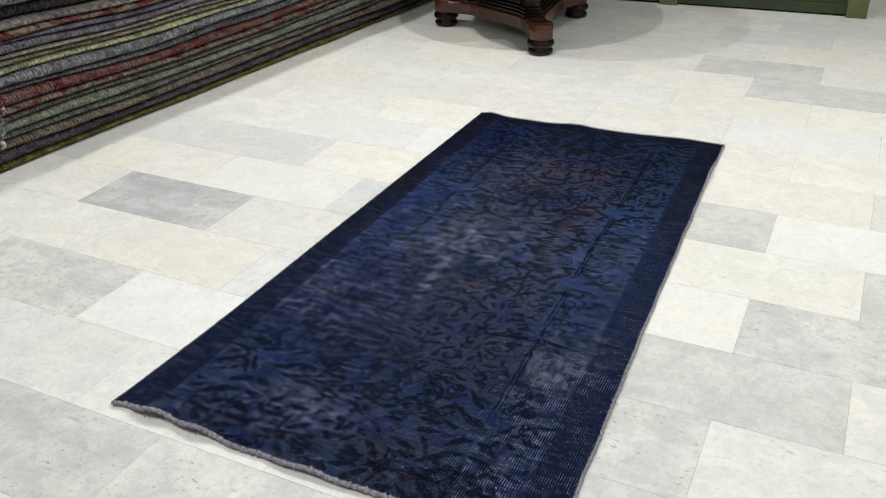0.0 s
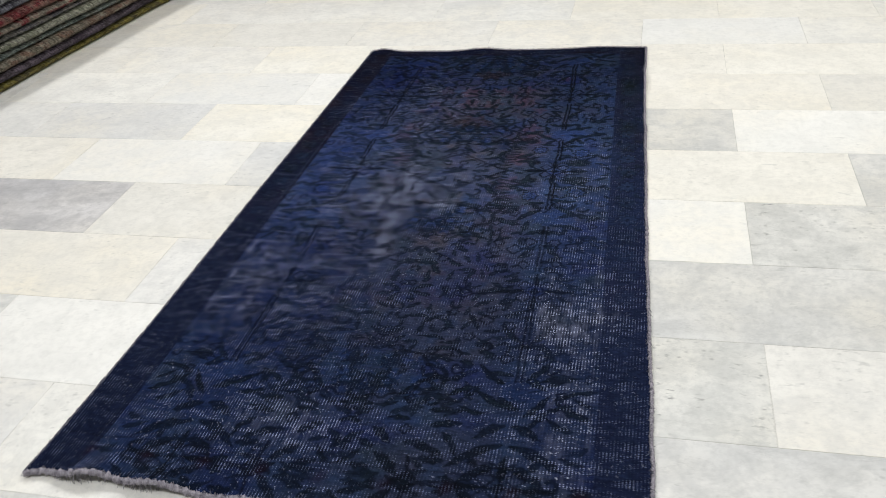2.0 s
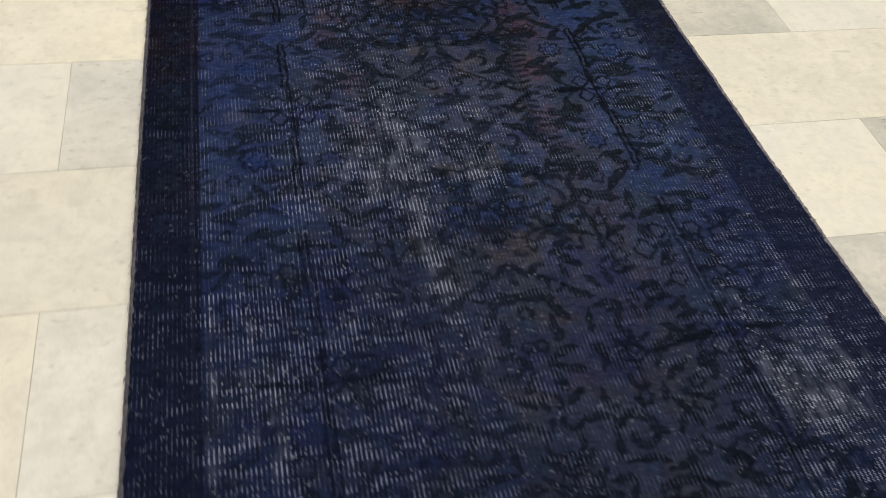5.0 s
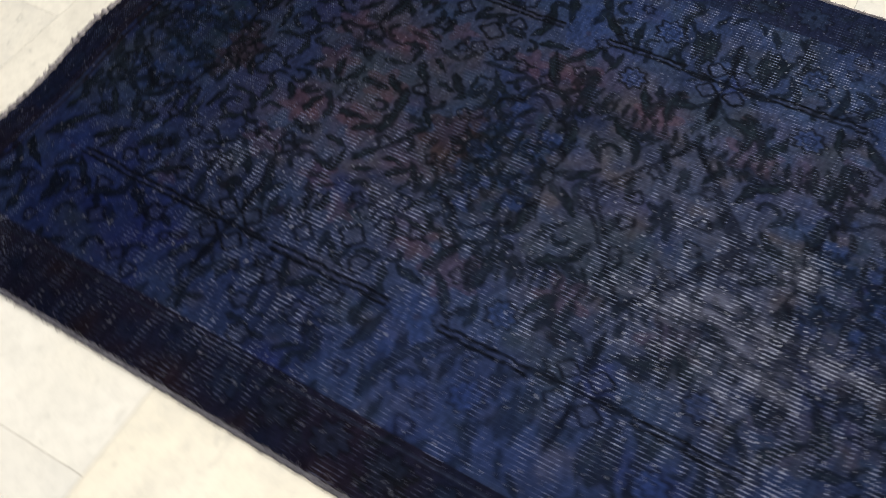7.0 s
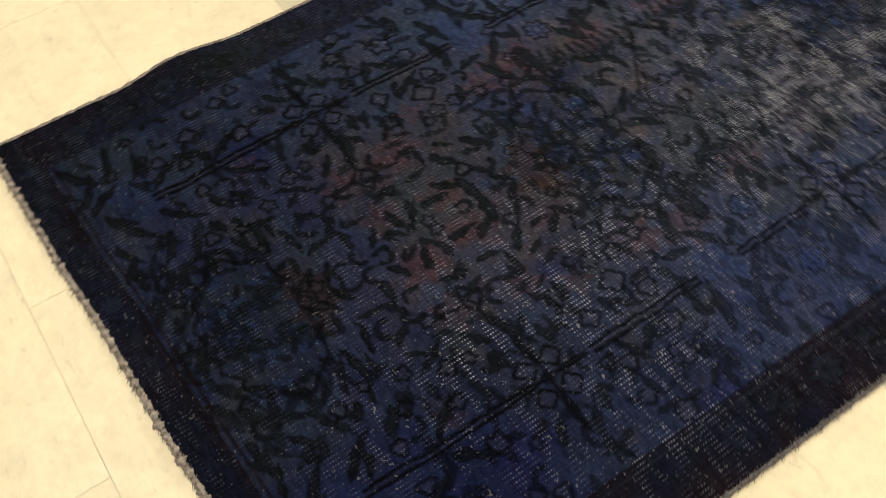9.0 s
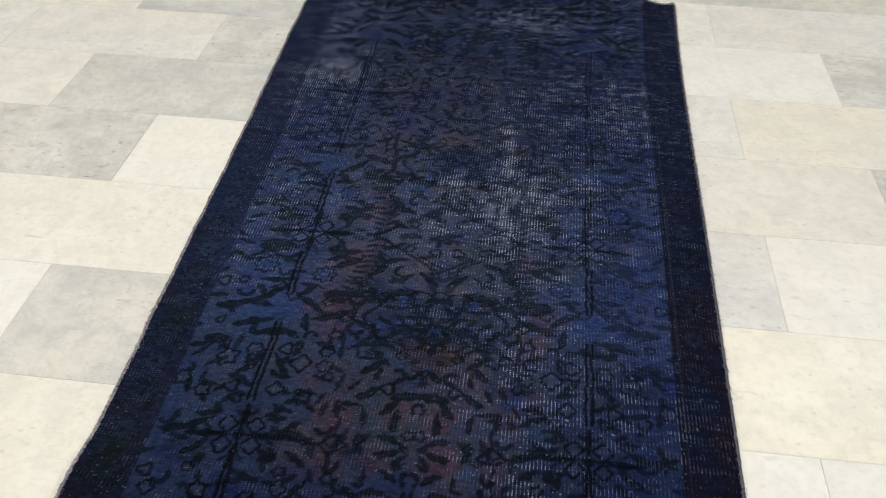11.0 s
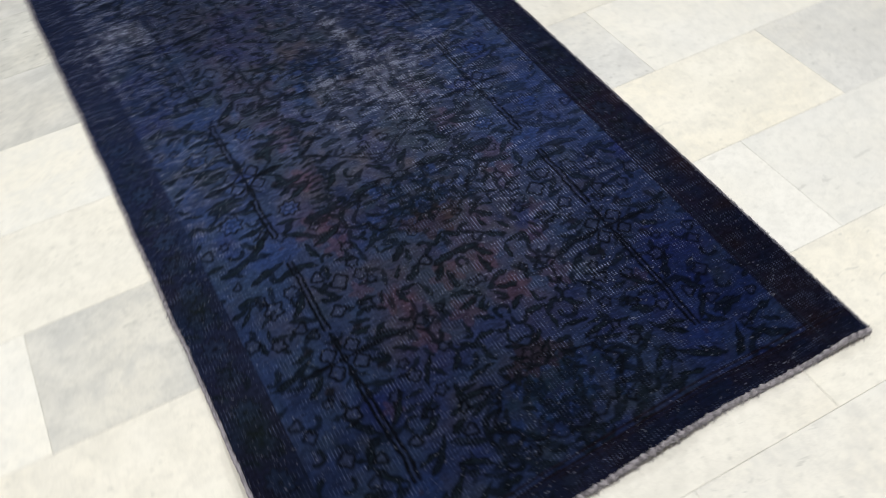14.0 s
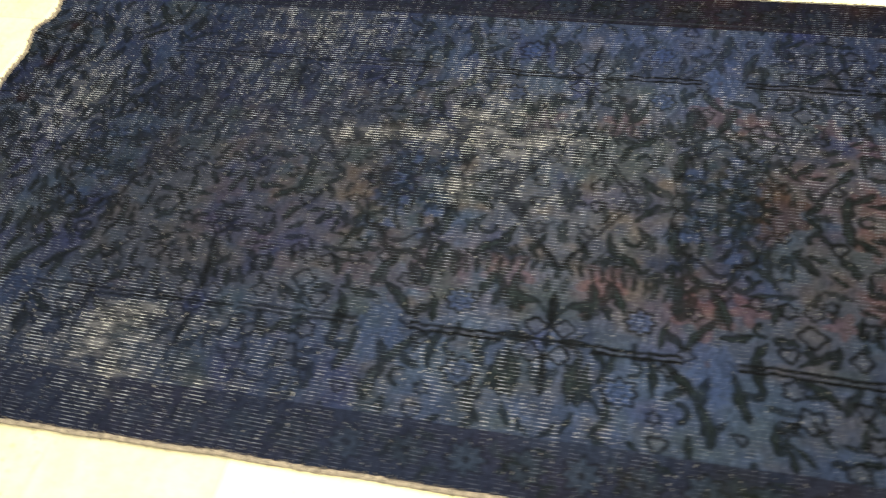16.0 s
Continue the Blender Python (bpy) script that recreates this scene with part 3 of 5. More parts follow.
# lattice diamond round the middle, with toothed leaf garlands beside it
for mid in (0.0, 2 * REPEAT):
    way = 1 if mid == 0 else -1
    D.stamp("line", 0, mid, 0.30, bar(0.163, 0.0, 0.012, way * 0.115, 0.0042), 0.85, "xy")
    D.stamp("line", 0, mid, 0.30, bar(0.012, way * 0.115, -0.064, way * 0.061, 0.0042), 0.8)
    D.stamp("line", 0, mid, 0.30, bar(0.100, way * 0.048, 0.070, way * 0.020, 0.0036), 0.7)
D.stamp("dark", 0.016, 0.005, 0.05, disc(0.022, 5, 0.3), 0.9, "")
for k in range(11):
    s = k / 10
    x, y = 0.150 + 0.035 * s**2.0, 0.012 + 0.190 * s
    D.stamp("teal", x, y, 0.03, disc(0.011), 0.55)
    for side in (-1, 1):
        D.stamp("dark", x, y, 0.06, leaf(0.036, 0.017, 1.5 - 0.75 * s + side * 0.95, 0.15 * side), 0.90)
    taken.append((x, y, 0.026))
# bracket sprays inward of the rosettes
for y in (0.582, 1.135):
    for x0, y0, x1, y1 in ((0.225, -0.008, 0.169, -0.001), (0.169, -0.001, 0.149, 0.014), (0.149, 0.014, 0.144, 0.048), (0.149, 0.014, 0.119, 0.0), (0.169, -0.001, 0.147, -0.022), (0.147, -0.022, 0.140, -0.060), (0.147, -0.022, 0.122, -0.006)):
        D.stamp("line", 0, y, 0.25, bar(x0, y0, x1, y1, 0.0038), 0.95)
for cx, cy, r in ((0.150, 0.615, 0.030), (0.175, 0.500, 0.026), (0.060, 0.600, 0.030), (0.045, 0.500, 0.030), (0.225, 0.240, 0.040), (0.205, 0.310, 0.026), (0.185, 0.075, 0.034), (0.215, 0.440, 0.022), (0.290, 0.715, 0.018)):
    D.stamp("red", cx, cy, 0.09, disc(r, 5, 0.35), 0.6)
# scrolls
for cx, cy, r, a0, a1 in ((0.420, 0.560, 0.022, 0.5, 4.5), (0.100, 0.300, 0.026, -0.6, 3.4), (0.155, 0.300, 0.018, -1.0, 3.0), (0.430, 0.660, 0.018, 0.5, 4.0), (0.115, 0.700, 0.022, -0.5, 3.5)):
    D.stamp("dark", cx, cy, r + 0.03, arc(r, 0.0060, a0, a1, 0.35), 0.9)
    taken.append((cx, cy, r + 0.012))
# long paired leaves under each stem's end, as at the worn end
for y, ln in ((1.035, 0.120), (1.085, 0.085), (0.985, 0.070)):
    for side in (-1, 1):
        a = 0.25 if side > 0 else math.pi - 0.25
        D.stamp("dark", SX + side * 0.004, y, 0.14, leaf(ln, 0.034, a, 0.30 * side), 0.95)
    taken += [(SX + d, y, 0.034) for d in (-0.09, -0.045, 0.0, 0.045, 0.09)]
for x, y, a, ln in ((0.03, 1.10, 0.3, 0.075), (0.07, 1.07, 0.5, 0.080), (0.12, 1.04, 0.1, 0.090), (0.05, 1.01, 0.4, 0.06), (0.16, 1.08, -0.2, 0.05), (0.02, 1.04, 2.2, 0.05)):
    D.stamp("dark", x, y, 0.10, leaf(ln, 0.032, a, 0.25), 0.95)
    taken.append((x + 0.5 * ln * math.cos(a), y, 0.036))

# small leaves and buds that fill the ground between
rng = np.random.default_rng(7)
for _ in range(6000):
    x, y = rng.uniform(0.0, 0.47), rng.uniform(0.0, 1.13)
    a, ln = rng.choice((0.0, math.pi)) + rng.normal(0, 0.5), rng.uniform(0.034, 0.060)
    if x < 0.2 and 0.36 < y < 0.78:
        a, ln = rng.uniform(0, math.tau), rng.uniform(0.028, 0.046)
    if any(math.hypot(x - u, y - w) < r for u, w, r in taken):
        continue
    taken.append((x, y, 0.025 if x < 0.22 and y > 0.33 else 0.032))
    kind = rng.random()
    if kind < 0.72:
        D.stamp("dark", x, y, 0.06, leaf(ln * 1.15, 0.009 + ln * 0.30, a, rng.uniform(-0.5, 0.5)), rng.uniform(0.75, 1.0))
        D.stamp("heart", x + 0.2 * ln * math.cos(a), y + 0.2 * ln * math.sin(a), 0.06, leaf(ln * 0.6, ln * 0.2, a), 0.6)
    elif kind < 0.90:
        r = rng.uniform(0.009, 0.013)
        D.stamp("pale", x, y, 0.03, disc(r * 0.8, 5, 0.2), 0.5)
        D.stamp("line", x, y, 0.03, ring(r, 0.0034, int(rng.integers(3, 7)), 0.2), 0.9)
    else:
        D.stamp("dark", x, y, 0.04, arc(rng.uniform(0.012, 0.018), 0.0048, a, a + 3.6, 0.3), 0.95)

# ---- dye: blue over an old ground of many colours ----


def blob(x, y, sx, sy):
    return np.exp(-0.5 * (((GX - x) / sx) ** 2 + ((GY - y) / sy) ** 2))


def mixed(c, amount, colour):
    return c + np.clip(amount, 0, 1)[..., None] * (np.array(colour) - c)


cloud, cloud2 = soft_noise(1, 0.22, 4), soft_noise(2, 0.35, 3)
weft = soft_noise(5, 0.012, 2)
dye = np.ones(GX.shape + (3,)) * np.array((0.019, 0.0325, 0.092))
dye = mixed(dye, (cloud - 0.4) * 2.0, (0.026, 0.044, 0.114))
middle = np.exp(-0.5 * ((GX - 0.60) / 0.19) ** 2) * np.exp(-0.5 * ((GY - 1.30) / 0.66) ** 4)
dye = mixed(dye, middle * (0.6 + 0.5 * cloud2), (0.050, 0.056, 0.088))
ROSY = ((0.21, 0.23, 0.05, 0.05), (0.20, 0.34, 0.03, 0.04), (0.16, 0.62, 0.04, 0.05), (0.14, 0.50, 0.03, 0.05), (0.19, 0.06, 0.03, 0.05), (-0.06, 0.60, 0.05, 0.06), (-0.10, 0.44, 0.05, 0.06), (0.03, 0.46, 0.04, 0.03), (0.20, -0.12, 0.04, 0.05), (0.18, -0.28, 0.05, 0.06), (0.16, -0.48, 0.05, 0.10), (-0.20, 0.33, 0.03, 0.04))
rosy = sum(blob(CX + x, CY + y, sx, sy) for x, y, sx, sy in ROSY)
dye = mixed(dye, rosy * np.clip(soft_noise(44, 0.055, 3) * 2.6 - 0.75, 0, 1) * (0.60 - 0.38 * np.clip((1.25 - GY) / 0.3, 0, 1)), (0.092, 0.040, 0.052))
rust = blob(CX + 0.02, CY + 0.395, 0.022, 0.022) + blob(CX - 0.047, CY + 0.364, 0.030, 0.018) + 0.6 * blob(CX + 0.03, CY + 0.72, 0.03, 0.02)
dye = mixed(dye, rust * 0.55, (0.050, 0.026, 0.019))
royal = blob(0.17, 2.14, 0.13, 0.10) + 0.6 * blob(0.99, 1.75, 0.06, 0.45) + 0.4 * blob(1.0, 1.2, 0.06, 0.25) + 0.6 * blob(0.22, 0.75, 0.17, 0.3) + 0.6 * blob(0.22, 0.30, 0.12, 0.16)
dye = mixed(dye, royal * 0.7, (0.013, 0.026, 0.108))
pale = blob(0.97, 1.25, 0.08, 0.30) * 0.9 + blob(0.60, 1.22, 0.18, 0.12) * 0.4 + blob(0.98, 1.85, 0.05, 0.28) * 0.45 + blob(0.36, 1.72, 0.1, 0.12) * 0.5
dye = mixed(dye, pale * 0.75 * (0.5 + cloud), (0.036, 0.060, 0.146))
# east of the middle the southern half has kept its pile, over a greyer ground
kept = np.exp(-(((GX - 0.72) / 0.15) ** 4)) * np.clip((1.12 - GY) / 0.2, 0, 1)
dye = mixed(dye, kept * (0.35 + 0.6 * cloud2), (0.043, 0.049, 0.084))
# blotches of dye a few centimetres wide, with the old colours showing through
blotch, blotch2, fleck = soft_noise(41, 0.060, 3), soft_noise(42, 0.045, 3), soft_noise(43, 0.014, 2)
dye = mixed(dye, (blotch - 0.52) * 3.2, (0.029, 0.050, 0.116))
dye = mixed(dye, (0.46 - blotch) * 3.0, (0.014, 0.022, 0.060))
dye = mixed(dye, (blotch2 - 0.56) * 3.0 * (0.4 + middle), (0.058, 0.056, 0.078))
dye = mixed(dye, (soft_noise(46, 0.075, 3) - 0.54) * 2.6, (0.028, 0.042, 0.064))
dye = mixed(dye, (soft_noise(47, 0.10, 3) - 0.56) * 2.2, (0.016, 0.024, 0.110))
LAYERS_OF_DYE = (
    ("shade", (0.0065, 0.0110, 0.0240), 0.34),
    ("red", (0.088, 0.040, 0.052), 0.55), ("blue", (0.020, 0.044, 0.155), 0.75), ("pale", (0.048, 0.058, 0.108), 0.60),
    ("royal", (0.015, 0.030, 0.098), 0.70), ("brown", (0.034, 0.018, 0.015), 0.75), ("teal", (0.0050, 0.0085, 0.0170), 0.90), ("cyan", (0.010, 0.026, 0.050), 0.60),
    ("dark", (0.0045, 0.0074, 0.0118), 0.92), ("heart", (0.0130, 0.0210, 0.0310), 0.75), ("line", (0.0042, 0.0055, 0.0100), 0.92),
)
ground_dye = dye.copy()
D.layers["shade"] *= 1 - 0.75 * np.clip((1.3 - GY) / 0.25, 0, 1)
D.layers["red"] *= 1 - 0.6 * np.clip((1.3 - GY) / 0.25, 0, 1)
D.layers["brown"] *= 1 - 0.7 * np.clip((1.3 - GY) / 0.25, 0, 1)
for layer, colour, much in LAYERS_OF_DYE:
    dye = mixed(dye, D.layers[layer] * much * (0.80 + 0.22 * fleck + 0.12 * blotch2), colour)
# the drawing fades towards the worn southern end, most of all on its western side, and in the north-western corner
fade = np.clip((1.20 - GY) / 0.45, 0, 1) * (0.18 + 0.28 * np.clip((0.60 - GX) / 0.1, 0, 1) + 0.30 * np.clip((GX - 0.95) / 0.06, 0, 1)) * (0.6 + 0.8 * cloud2)
fade = fade * (1 - 0.75 * np.clip((0.45 - GY) / 0.1, 0, 1)) + 0.10 * blob(0.12, 2.05, 0.10, 0.20) + 0.40 * blob(0.20, 1.42, 0.10, 0.18)
worn_ground = mixed(ground_dye, np.clip((1.2 - GY) / 0.5, 0, 1) * 0.45, (0.017, 0.026, 0.082))
dye = dye + np.clip(fade, 0, 0.85)[..., None] * (worn_ground * 0.82 - dye)
dye = mixed(dye, D.layers["bold"] * (0.98 - 0.25 * np.clip(fade, 0, 1)) * (1 - 0.25 * np.clip((1.15 - GY) / 0.2, 0, 1)) * (0.80 + 0.4 * fleck), (0.0042, 0.0055, 0.0100))

# a fresher, ultramarine dye over the north-western corner
fresh = np.clip((0.75 * blob(0.20, 2.02, 0.11, 0.20) + 0.5 * blob(0.18, 1.45, 0.08, 0.15)) * (0.4 + 1.1 * blotch), 0, 1)
dye *= 1 + fresh[..., None] * np.array((-0.32, -0.30, 0.04))

# borders: dark bands along both sides and the far end, with guard lines and small blossoms
side = np.minimum(GX, RUG_W - GX)
BAND, FAR_BAND = 0.100, 0.052
band = np.clip((BAND - side) * EDGE + 0.5, 0, 1)
far_band = np.clip((GY - (RUG_L - FAR_BAND)) * EDGE + 0.5, 0, 1)
border = np.maximum(band, far_band)
BD = Drawing()
for k in range(29):
    y = -1.25 + k * 0.083
    for cx in (-CX + 0.050, RUG_W - CX - 0.050):
        BD.stamp("teal" if k % 2 else "blue", cx, y, 0.05, disc(0.024, 8, 0.20), 0.9, "")
        BD.stamp("line", cx, y, 0.05, ring(0.026, 0.0028, 8, 0.18), 0.8, "")
        BD.stamp("line", cx, y, 0.05, disc(0.006), 0.9, "")
        for a, side in ((0.9, -1), (2.2, 1)):
            BD.stamp("dark", cx + side * 0.018, y + 0.042, 0.05, leaf(0.040, 0.020, a + math.pi * (k % 2), 0.3), 0.9, "")
        BD.stamp("teal", cx + 0.022 * (1 if k % 2 else -1), y + 0.040, 0.04, disc(0.010, 4, 0.2), 0.7, "")
for k in range(13):
    BD.stamp("teal" if k % 2 else "blue", -0.5 + k * 0.083, RUG_L - CY - 0.026, 0.05, disc(0.017, 8, 0.20), 0.9, "")
    BD.stamp("line", -0.5 + k * 0.083, RUG_L - CY - 0.026, 0.05, ring(0.019, 0.0026, 8, 0.2), 0.8, "")
    BD.stamp("dark", -0.46 + k * 0.083, RUG_L - CY - 0.030, 0.05, leaf(0.034, 0.016, k * 1.0, 0.3), 0.9, "")
dark_band = np.ones(GX.shape + (3,)) * np.array((0.0082, 0.0112, 0.0290))
dark_band = mixed(dark_band, (cloud - 0.5) * 1.5, (0.018, 0.0095, 0.0165))
dark_band = mixed(dark_band, (cloud2 - 0.5) * 2.0, (0.0100, 0.0190, 0.048))
for layer, colour, much in (("blue", (0.016, 0.028, 0.060), 0.50), ("teal", (0.013, 0.022, 0.036), 0.40), ("dark", (0.005, 0.008, 0.012), 0.8), ("line", (0.004, 0.005, 0.009), 0.8)):
    dark_band = mixed(dark_band, BD.layers[layer] * much, colour)
navy = np.clip((1.3 - GY) / 0.7, 0, 1) * np.where(GX > RUG_W / 2, 0.85, 1.0)
dark_band = mixed(dark_band, navy * 0.8, (0.0125, 0.0180, 0.050))
dark_band = mixed(dark_band, np.clip(1.2 * blob(0.05, 2.15, 0.30, 0.22), 0, 0.60), (0.0120, 0.0185, 0.060))
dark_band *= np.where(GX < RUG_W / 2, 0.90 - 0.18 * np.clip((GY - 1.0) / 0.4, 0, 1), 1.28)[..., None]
dark_band = mixed(dark_band, np.clip((GY - 1.3) / 0.3, 0, 1) * np.clip(soft_noise(45, 0.09, 3) * 2.2 - 0.95, 0, 1) * 0.5, (0.018, 0.0090, 0.0110))
dark_band = mixed(dark_band, blob(1.115, 1.93, 0.03, 0.05) * 0.45 + blob(1.115, 1.60, 0.03, 0.03) * 0.3, (0.012, 0.020, 0.012))
dark_band = mixed(dark_band, np.clip(soft_noise(48, 0.07, 3) * 2.4 - 1.1, 0, 1) * np.clip((GY - 1.4) / 0.2, 0, 1) * (GX < 0.3) * 0.7, (0.022, 0.0115, 0.0110))
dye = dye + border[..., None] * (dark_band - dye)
for off in (0.0, 0.011):
    guard = np.maximum(np.clip((0.003 - np.abs(side - BAND - off)) * EDGE + 0.3, 0, 1), np.clip((0.003 - np.abs(RUG_L - FAR_BAND - off - GY)) * EDGE + 0.3, 0, 1) * (side > BAND))
    dye = mixed(dye, guard * 0.8, (0.012, 0.007, 0.010))
# a third guard line along the western side, and a rusty one inside the far border
dye = mixed(dye, np.clip((0.0025 - np.abs(GX - BAND + 0.013)) * EDGE + 0.3, 0, 1) * 0.7, (0.020, 0.026, 0.050))
dye = mixed(dye, np.clip((0.004 - np.abs(RUG_L - FAR_BAND + 0.008 - GY)) * EDGE, 0, 1) * (side > BAND) * 0.3, (0.018, 0.009, 0.011))
# the cut end: a row of dark red buds left from a lost border
for k in range(9):
    dye = mixed(dye, blob(0.10 + k * 0.118, 0.070, 0.010, 0.012) * 0.5, (0.024, 0.008, 0.018))
dye = mixed(dye, np.clip((0.003 - np.abs(GY - 0.110)) * EDGE + 0.3, 0, 1) * 0.5, (0.008, 0.009, 0.020))
# abrash from row to row; broad zones also paint pile sheen into the dye
dye = dye * (1 + (np.array((0.96, 1.0, 1.02)) - 1) * (1 - middle[..., None]))
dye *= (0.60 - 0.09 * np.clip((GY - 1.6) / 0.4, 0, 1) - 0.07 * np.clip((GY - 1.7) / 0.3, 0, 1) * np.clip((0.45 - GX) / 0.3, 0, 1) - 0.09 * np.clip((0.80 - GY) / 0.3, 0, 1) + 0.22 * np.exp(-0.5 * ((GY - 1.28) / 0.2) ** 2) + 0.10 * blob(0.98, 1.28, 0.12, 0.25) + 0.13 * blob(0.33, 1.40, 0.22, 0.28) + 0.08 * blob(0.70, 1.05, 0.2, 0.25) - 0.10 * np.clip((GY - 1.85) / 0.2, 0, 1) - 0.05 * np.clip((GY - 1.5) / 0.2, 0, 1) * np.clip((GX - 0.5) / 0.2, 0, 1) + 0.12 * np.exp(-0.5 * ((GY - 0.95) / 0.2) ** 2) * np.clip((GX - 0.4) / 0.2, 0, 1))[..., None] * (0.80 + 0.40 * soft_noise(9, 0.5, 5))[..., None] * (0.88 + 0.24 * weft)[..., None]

# ---- wear, with some sheen of the worn warps painted in ----
wear = (0.14 + 0.10 * np.clip((0.55 - GY) / 0.2, 0, 1)) * np.clip((1.1 - GY) / 0.4, 0, 1) * (0.5 + cloud) + 0.05
wear += 0.55 * blob(0.44, 1.20, 0.085, 0.12) * (0.5 + 0.9 * cloud)
wear += 0.75 * np.exp(-0.5 * ((GX - 0.466 + 0.04 * (GY - 1.0)) / 0.011) ** 2) * np.clip((1.36 - GY) / 0.1, 0, 1) * np.clip((GY - 0.70) / 0.15, 0, 1)
wear += 0.38 * blob(0.36, 1.10, 0.10, 0.035) + 0.90 * blob(0.590, 1.103, 0.022, 0.020) + 0.30 * blob(0.60, 1.27, 0.06, 0.08) + 0.22 * blob(0.30, 1.30, 0.09, 0.10)
wear += 1.05 * blob(0.942, 0.640, 0.015, 0.075) + 0.95 * blob(0.99, 0.545, 0.045, 0.022) + 0.55 * blob(1.085, 0.62, 0.028, 0.070) + 0.32 * blob(1.0, 0.6, 0.10, 0.15)
wear += 0.22 * blob(0.28, 0.80, 0.12, 0.20) * (0.3 + 1.4 * cloud)
wear += 0.45 * blob(0.198, 0.65, 0.009, 0.07) + 0.30 * blob(0.110, 0.64, 0.030, 0.050) + 0.12 * blob(0.165, 0.55, 0.010, 0.16)
wear += 0.26 * blob(0.60, 0.17, 0.26, 0.10) + 0.45 * blob(1.0, 0.22, 0.05, 0.2) + 0.20 * blob(0.45, 0.22, 0.12, 0.08)
wear += 0.16 * blob(0.42, 1.78, 0.16, 0.20) + 0.07 * blob(0.40, 1.40, 0.22, 0.16) + 0.30 * blob(0.485, 1.14, 0.035, 0.09) + 0.14 * blob(0.75, 1.15, 0.2, 0.15)
wear += 0.40 * blob(1.00, 1.26, 0.05, 0.16) + 0.28 * blob(0.36, 1.93, 0.04, 0.07) + 0.30 * blob(0.37, 1.68, 0.06, 0.07) + 0.22 * blob(0.45, 1.52, 0.06, 0.06) + 0.20 * blob(0.82, 2.03, 0.03, 0.04) + 0.20 * blob(0.16, 1.77, 0.05, 0.10)
for edge_x, low, high, much in ((0.112, 0.1, 1.5, 0.30), (RUG_W - 0.112, 0.08, 1.45, 0.22), (0.098, 1.4, 2.2, 0.25)):
    wear += much * np.exp(-0.5 * ((GX - edge_x) / 0.004) ** 2) * ((GY > low) & (GY < high)) * (0.3 + cloud2)
wear += 0.12 * band * soft_noise(12, 0.06, 3) ** 2 * 2
calm = np.clip((0.55 - GY) / 0.2, 0, 1)
wear *= (0.35 + 0.45 * calm + (1.25 - 0.75 * calm) * soft_noise(13, 0.05, 4)) * (1 - 0.55 * np.maximum(band, 0))
wear *= (1 - 0.28 * np.clip((0.62 - GY) / 0.2, 0, 1)) * (1 - 0.50 * kept)
# the dark pile of stems and leaves has held best
wear = np.clip(wear + 0.03 * np.clip((1.15 - GY) / 0.2, 0, 1), 0, 1.2) * (1 - 0.75 * np.clip(D.layers["bold"] + (0.4 + 0.5 * np.clip((0.50 - GY) / 0.1, 0, 1) + 0.6 * np.clip((GY - 1.30) / 0.15, 0, 1)) * np.maximum(D.layers["dark"], D.layers["line"]) * (1 - fade), 0, 1))

# ---- the lie of the rug: not quite square, with a few ripples ----
u, v = GX / RUG_W, GY / RUG_L


def edge_west(y):
    return 0.0064 + 0.0399 * y - 0.0200 * y**2 + 0.0046 * y**3


def edge_east(y):
    return 1.1798 - 0.0186 * y - 0.0186 * y**2 + 0.0066 * y**3


near = 0.065 - 0.0924 * u * 1.18 + 0.0802 * (u * 1.18) ** 2 + 0.012 * np.exp(-(1 - u) * 30) + 0.0070 * np.sin(u * 52.0) * np.exp(-u * 3.0) - 0.024 * np.exp(-u * 12.0)
far = 2.310 + 0.0939 * (u * 1.12) ** 2 - 0.0287 * u * 1.12 - 0.0377 * (u * 1.12) ** 3 + 0.003 * wave(u, 22, 8.0)
PY = near + v * (far - near)
PX = edge_west(PY) + u * (edge_east(PY) - edge_west(PY)) + 0.0015 * np.sin(v * 9.0) * (1 - u) + (0.0015 * np.sin(v * 11.0 + 1.0) + 0.0012 * wave(v * 60, 23, 1.0)) * u
lift = 0.0009 * wave(GX * 6 + GY * 5, 31, 1.0) + 0.0008 * (soft_noise(33, 0.2, 2) - 0.5)
lift += 0.016 * np.exp(-0.5 * (((PY - 2.02) / 0.055) ** 2 + ((u - 1.0) / 0.05) ** 2))
end = np.exp(-v / 0.022)
lift += end * (0.019 * np.exp(-0.5 * ((u - 0.11) / 0.03) ** 2) + 0.017 * np.exp(-0.5 * ((u - 0.225) / 0.028) ** 2) + 0.006 * np.exp(-0.5 * ((u - 0.5) / 0.05) ** 2) + 0.003)
lift += np.exp(-(1 - v) / 0.02) * (0.010 * np.exp(-0.5 * ((u - 0.05) / 0.03) ** 2) + 0.008 * np.exp(-0.5 * ((u - 0.42) / 0.05) ** 2) + 0.006 * np.exp(-0.5 * ((u - 0.85) / 0.06) ** 2))
PZ = 0.0085 + np.maximum(lift, -0.001)
TOP = np.stack([PX, PY, PZ], -1)

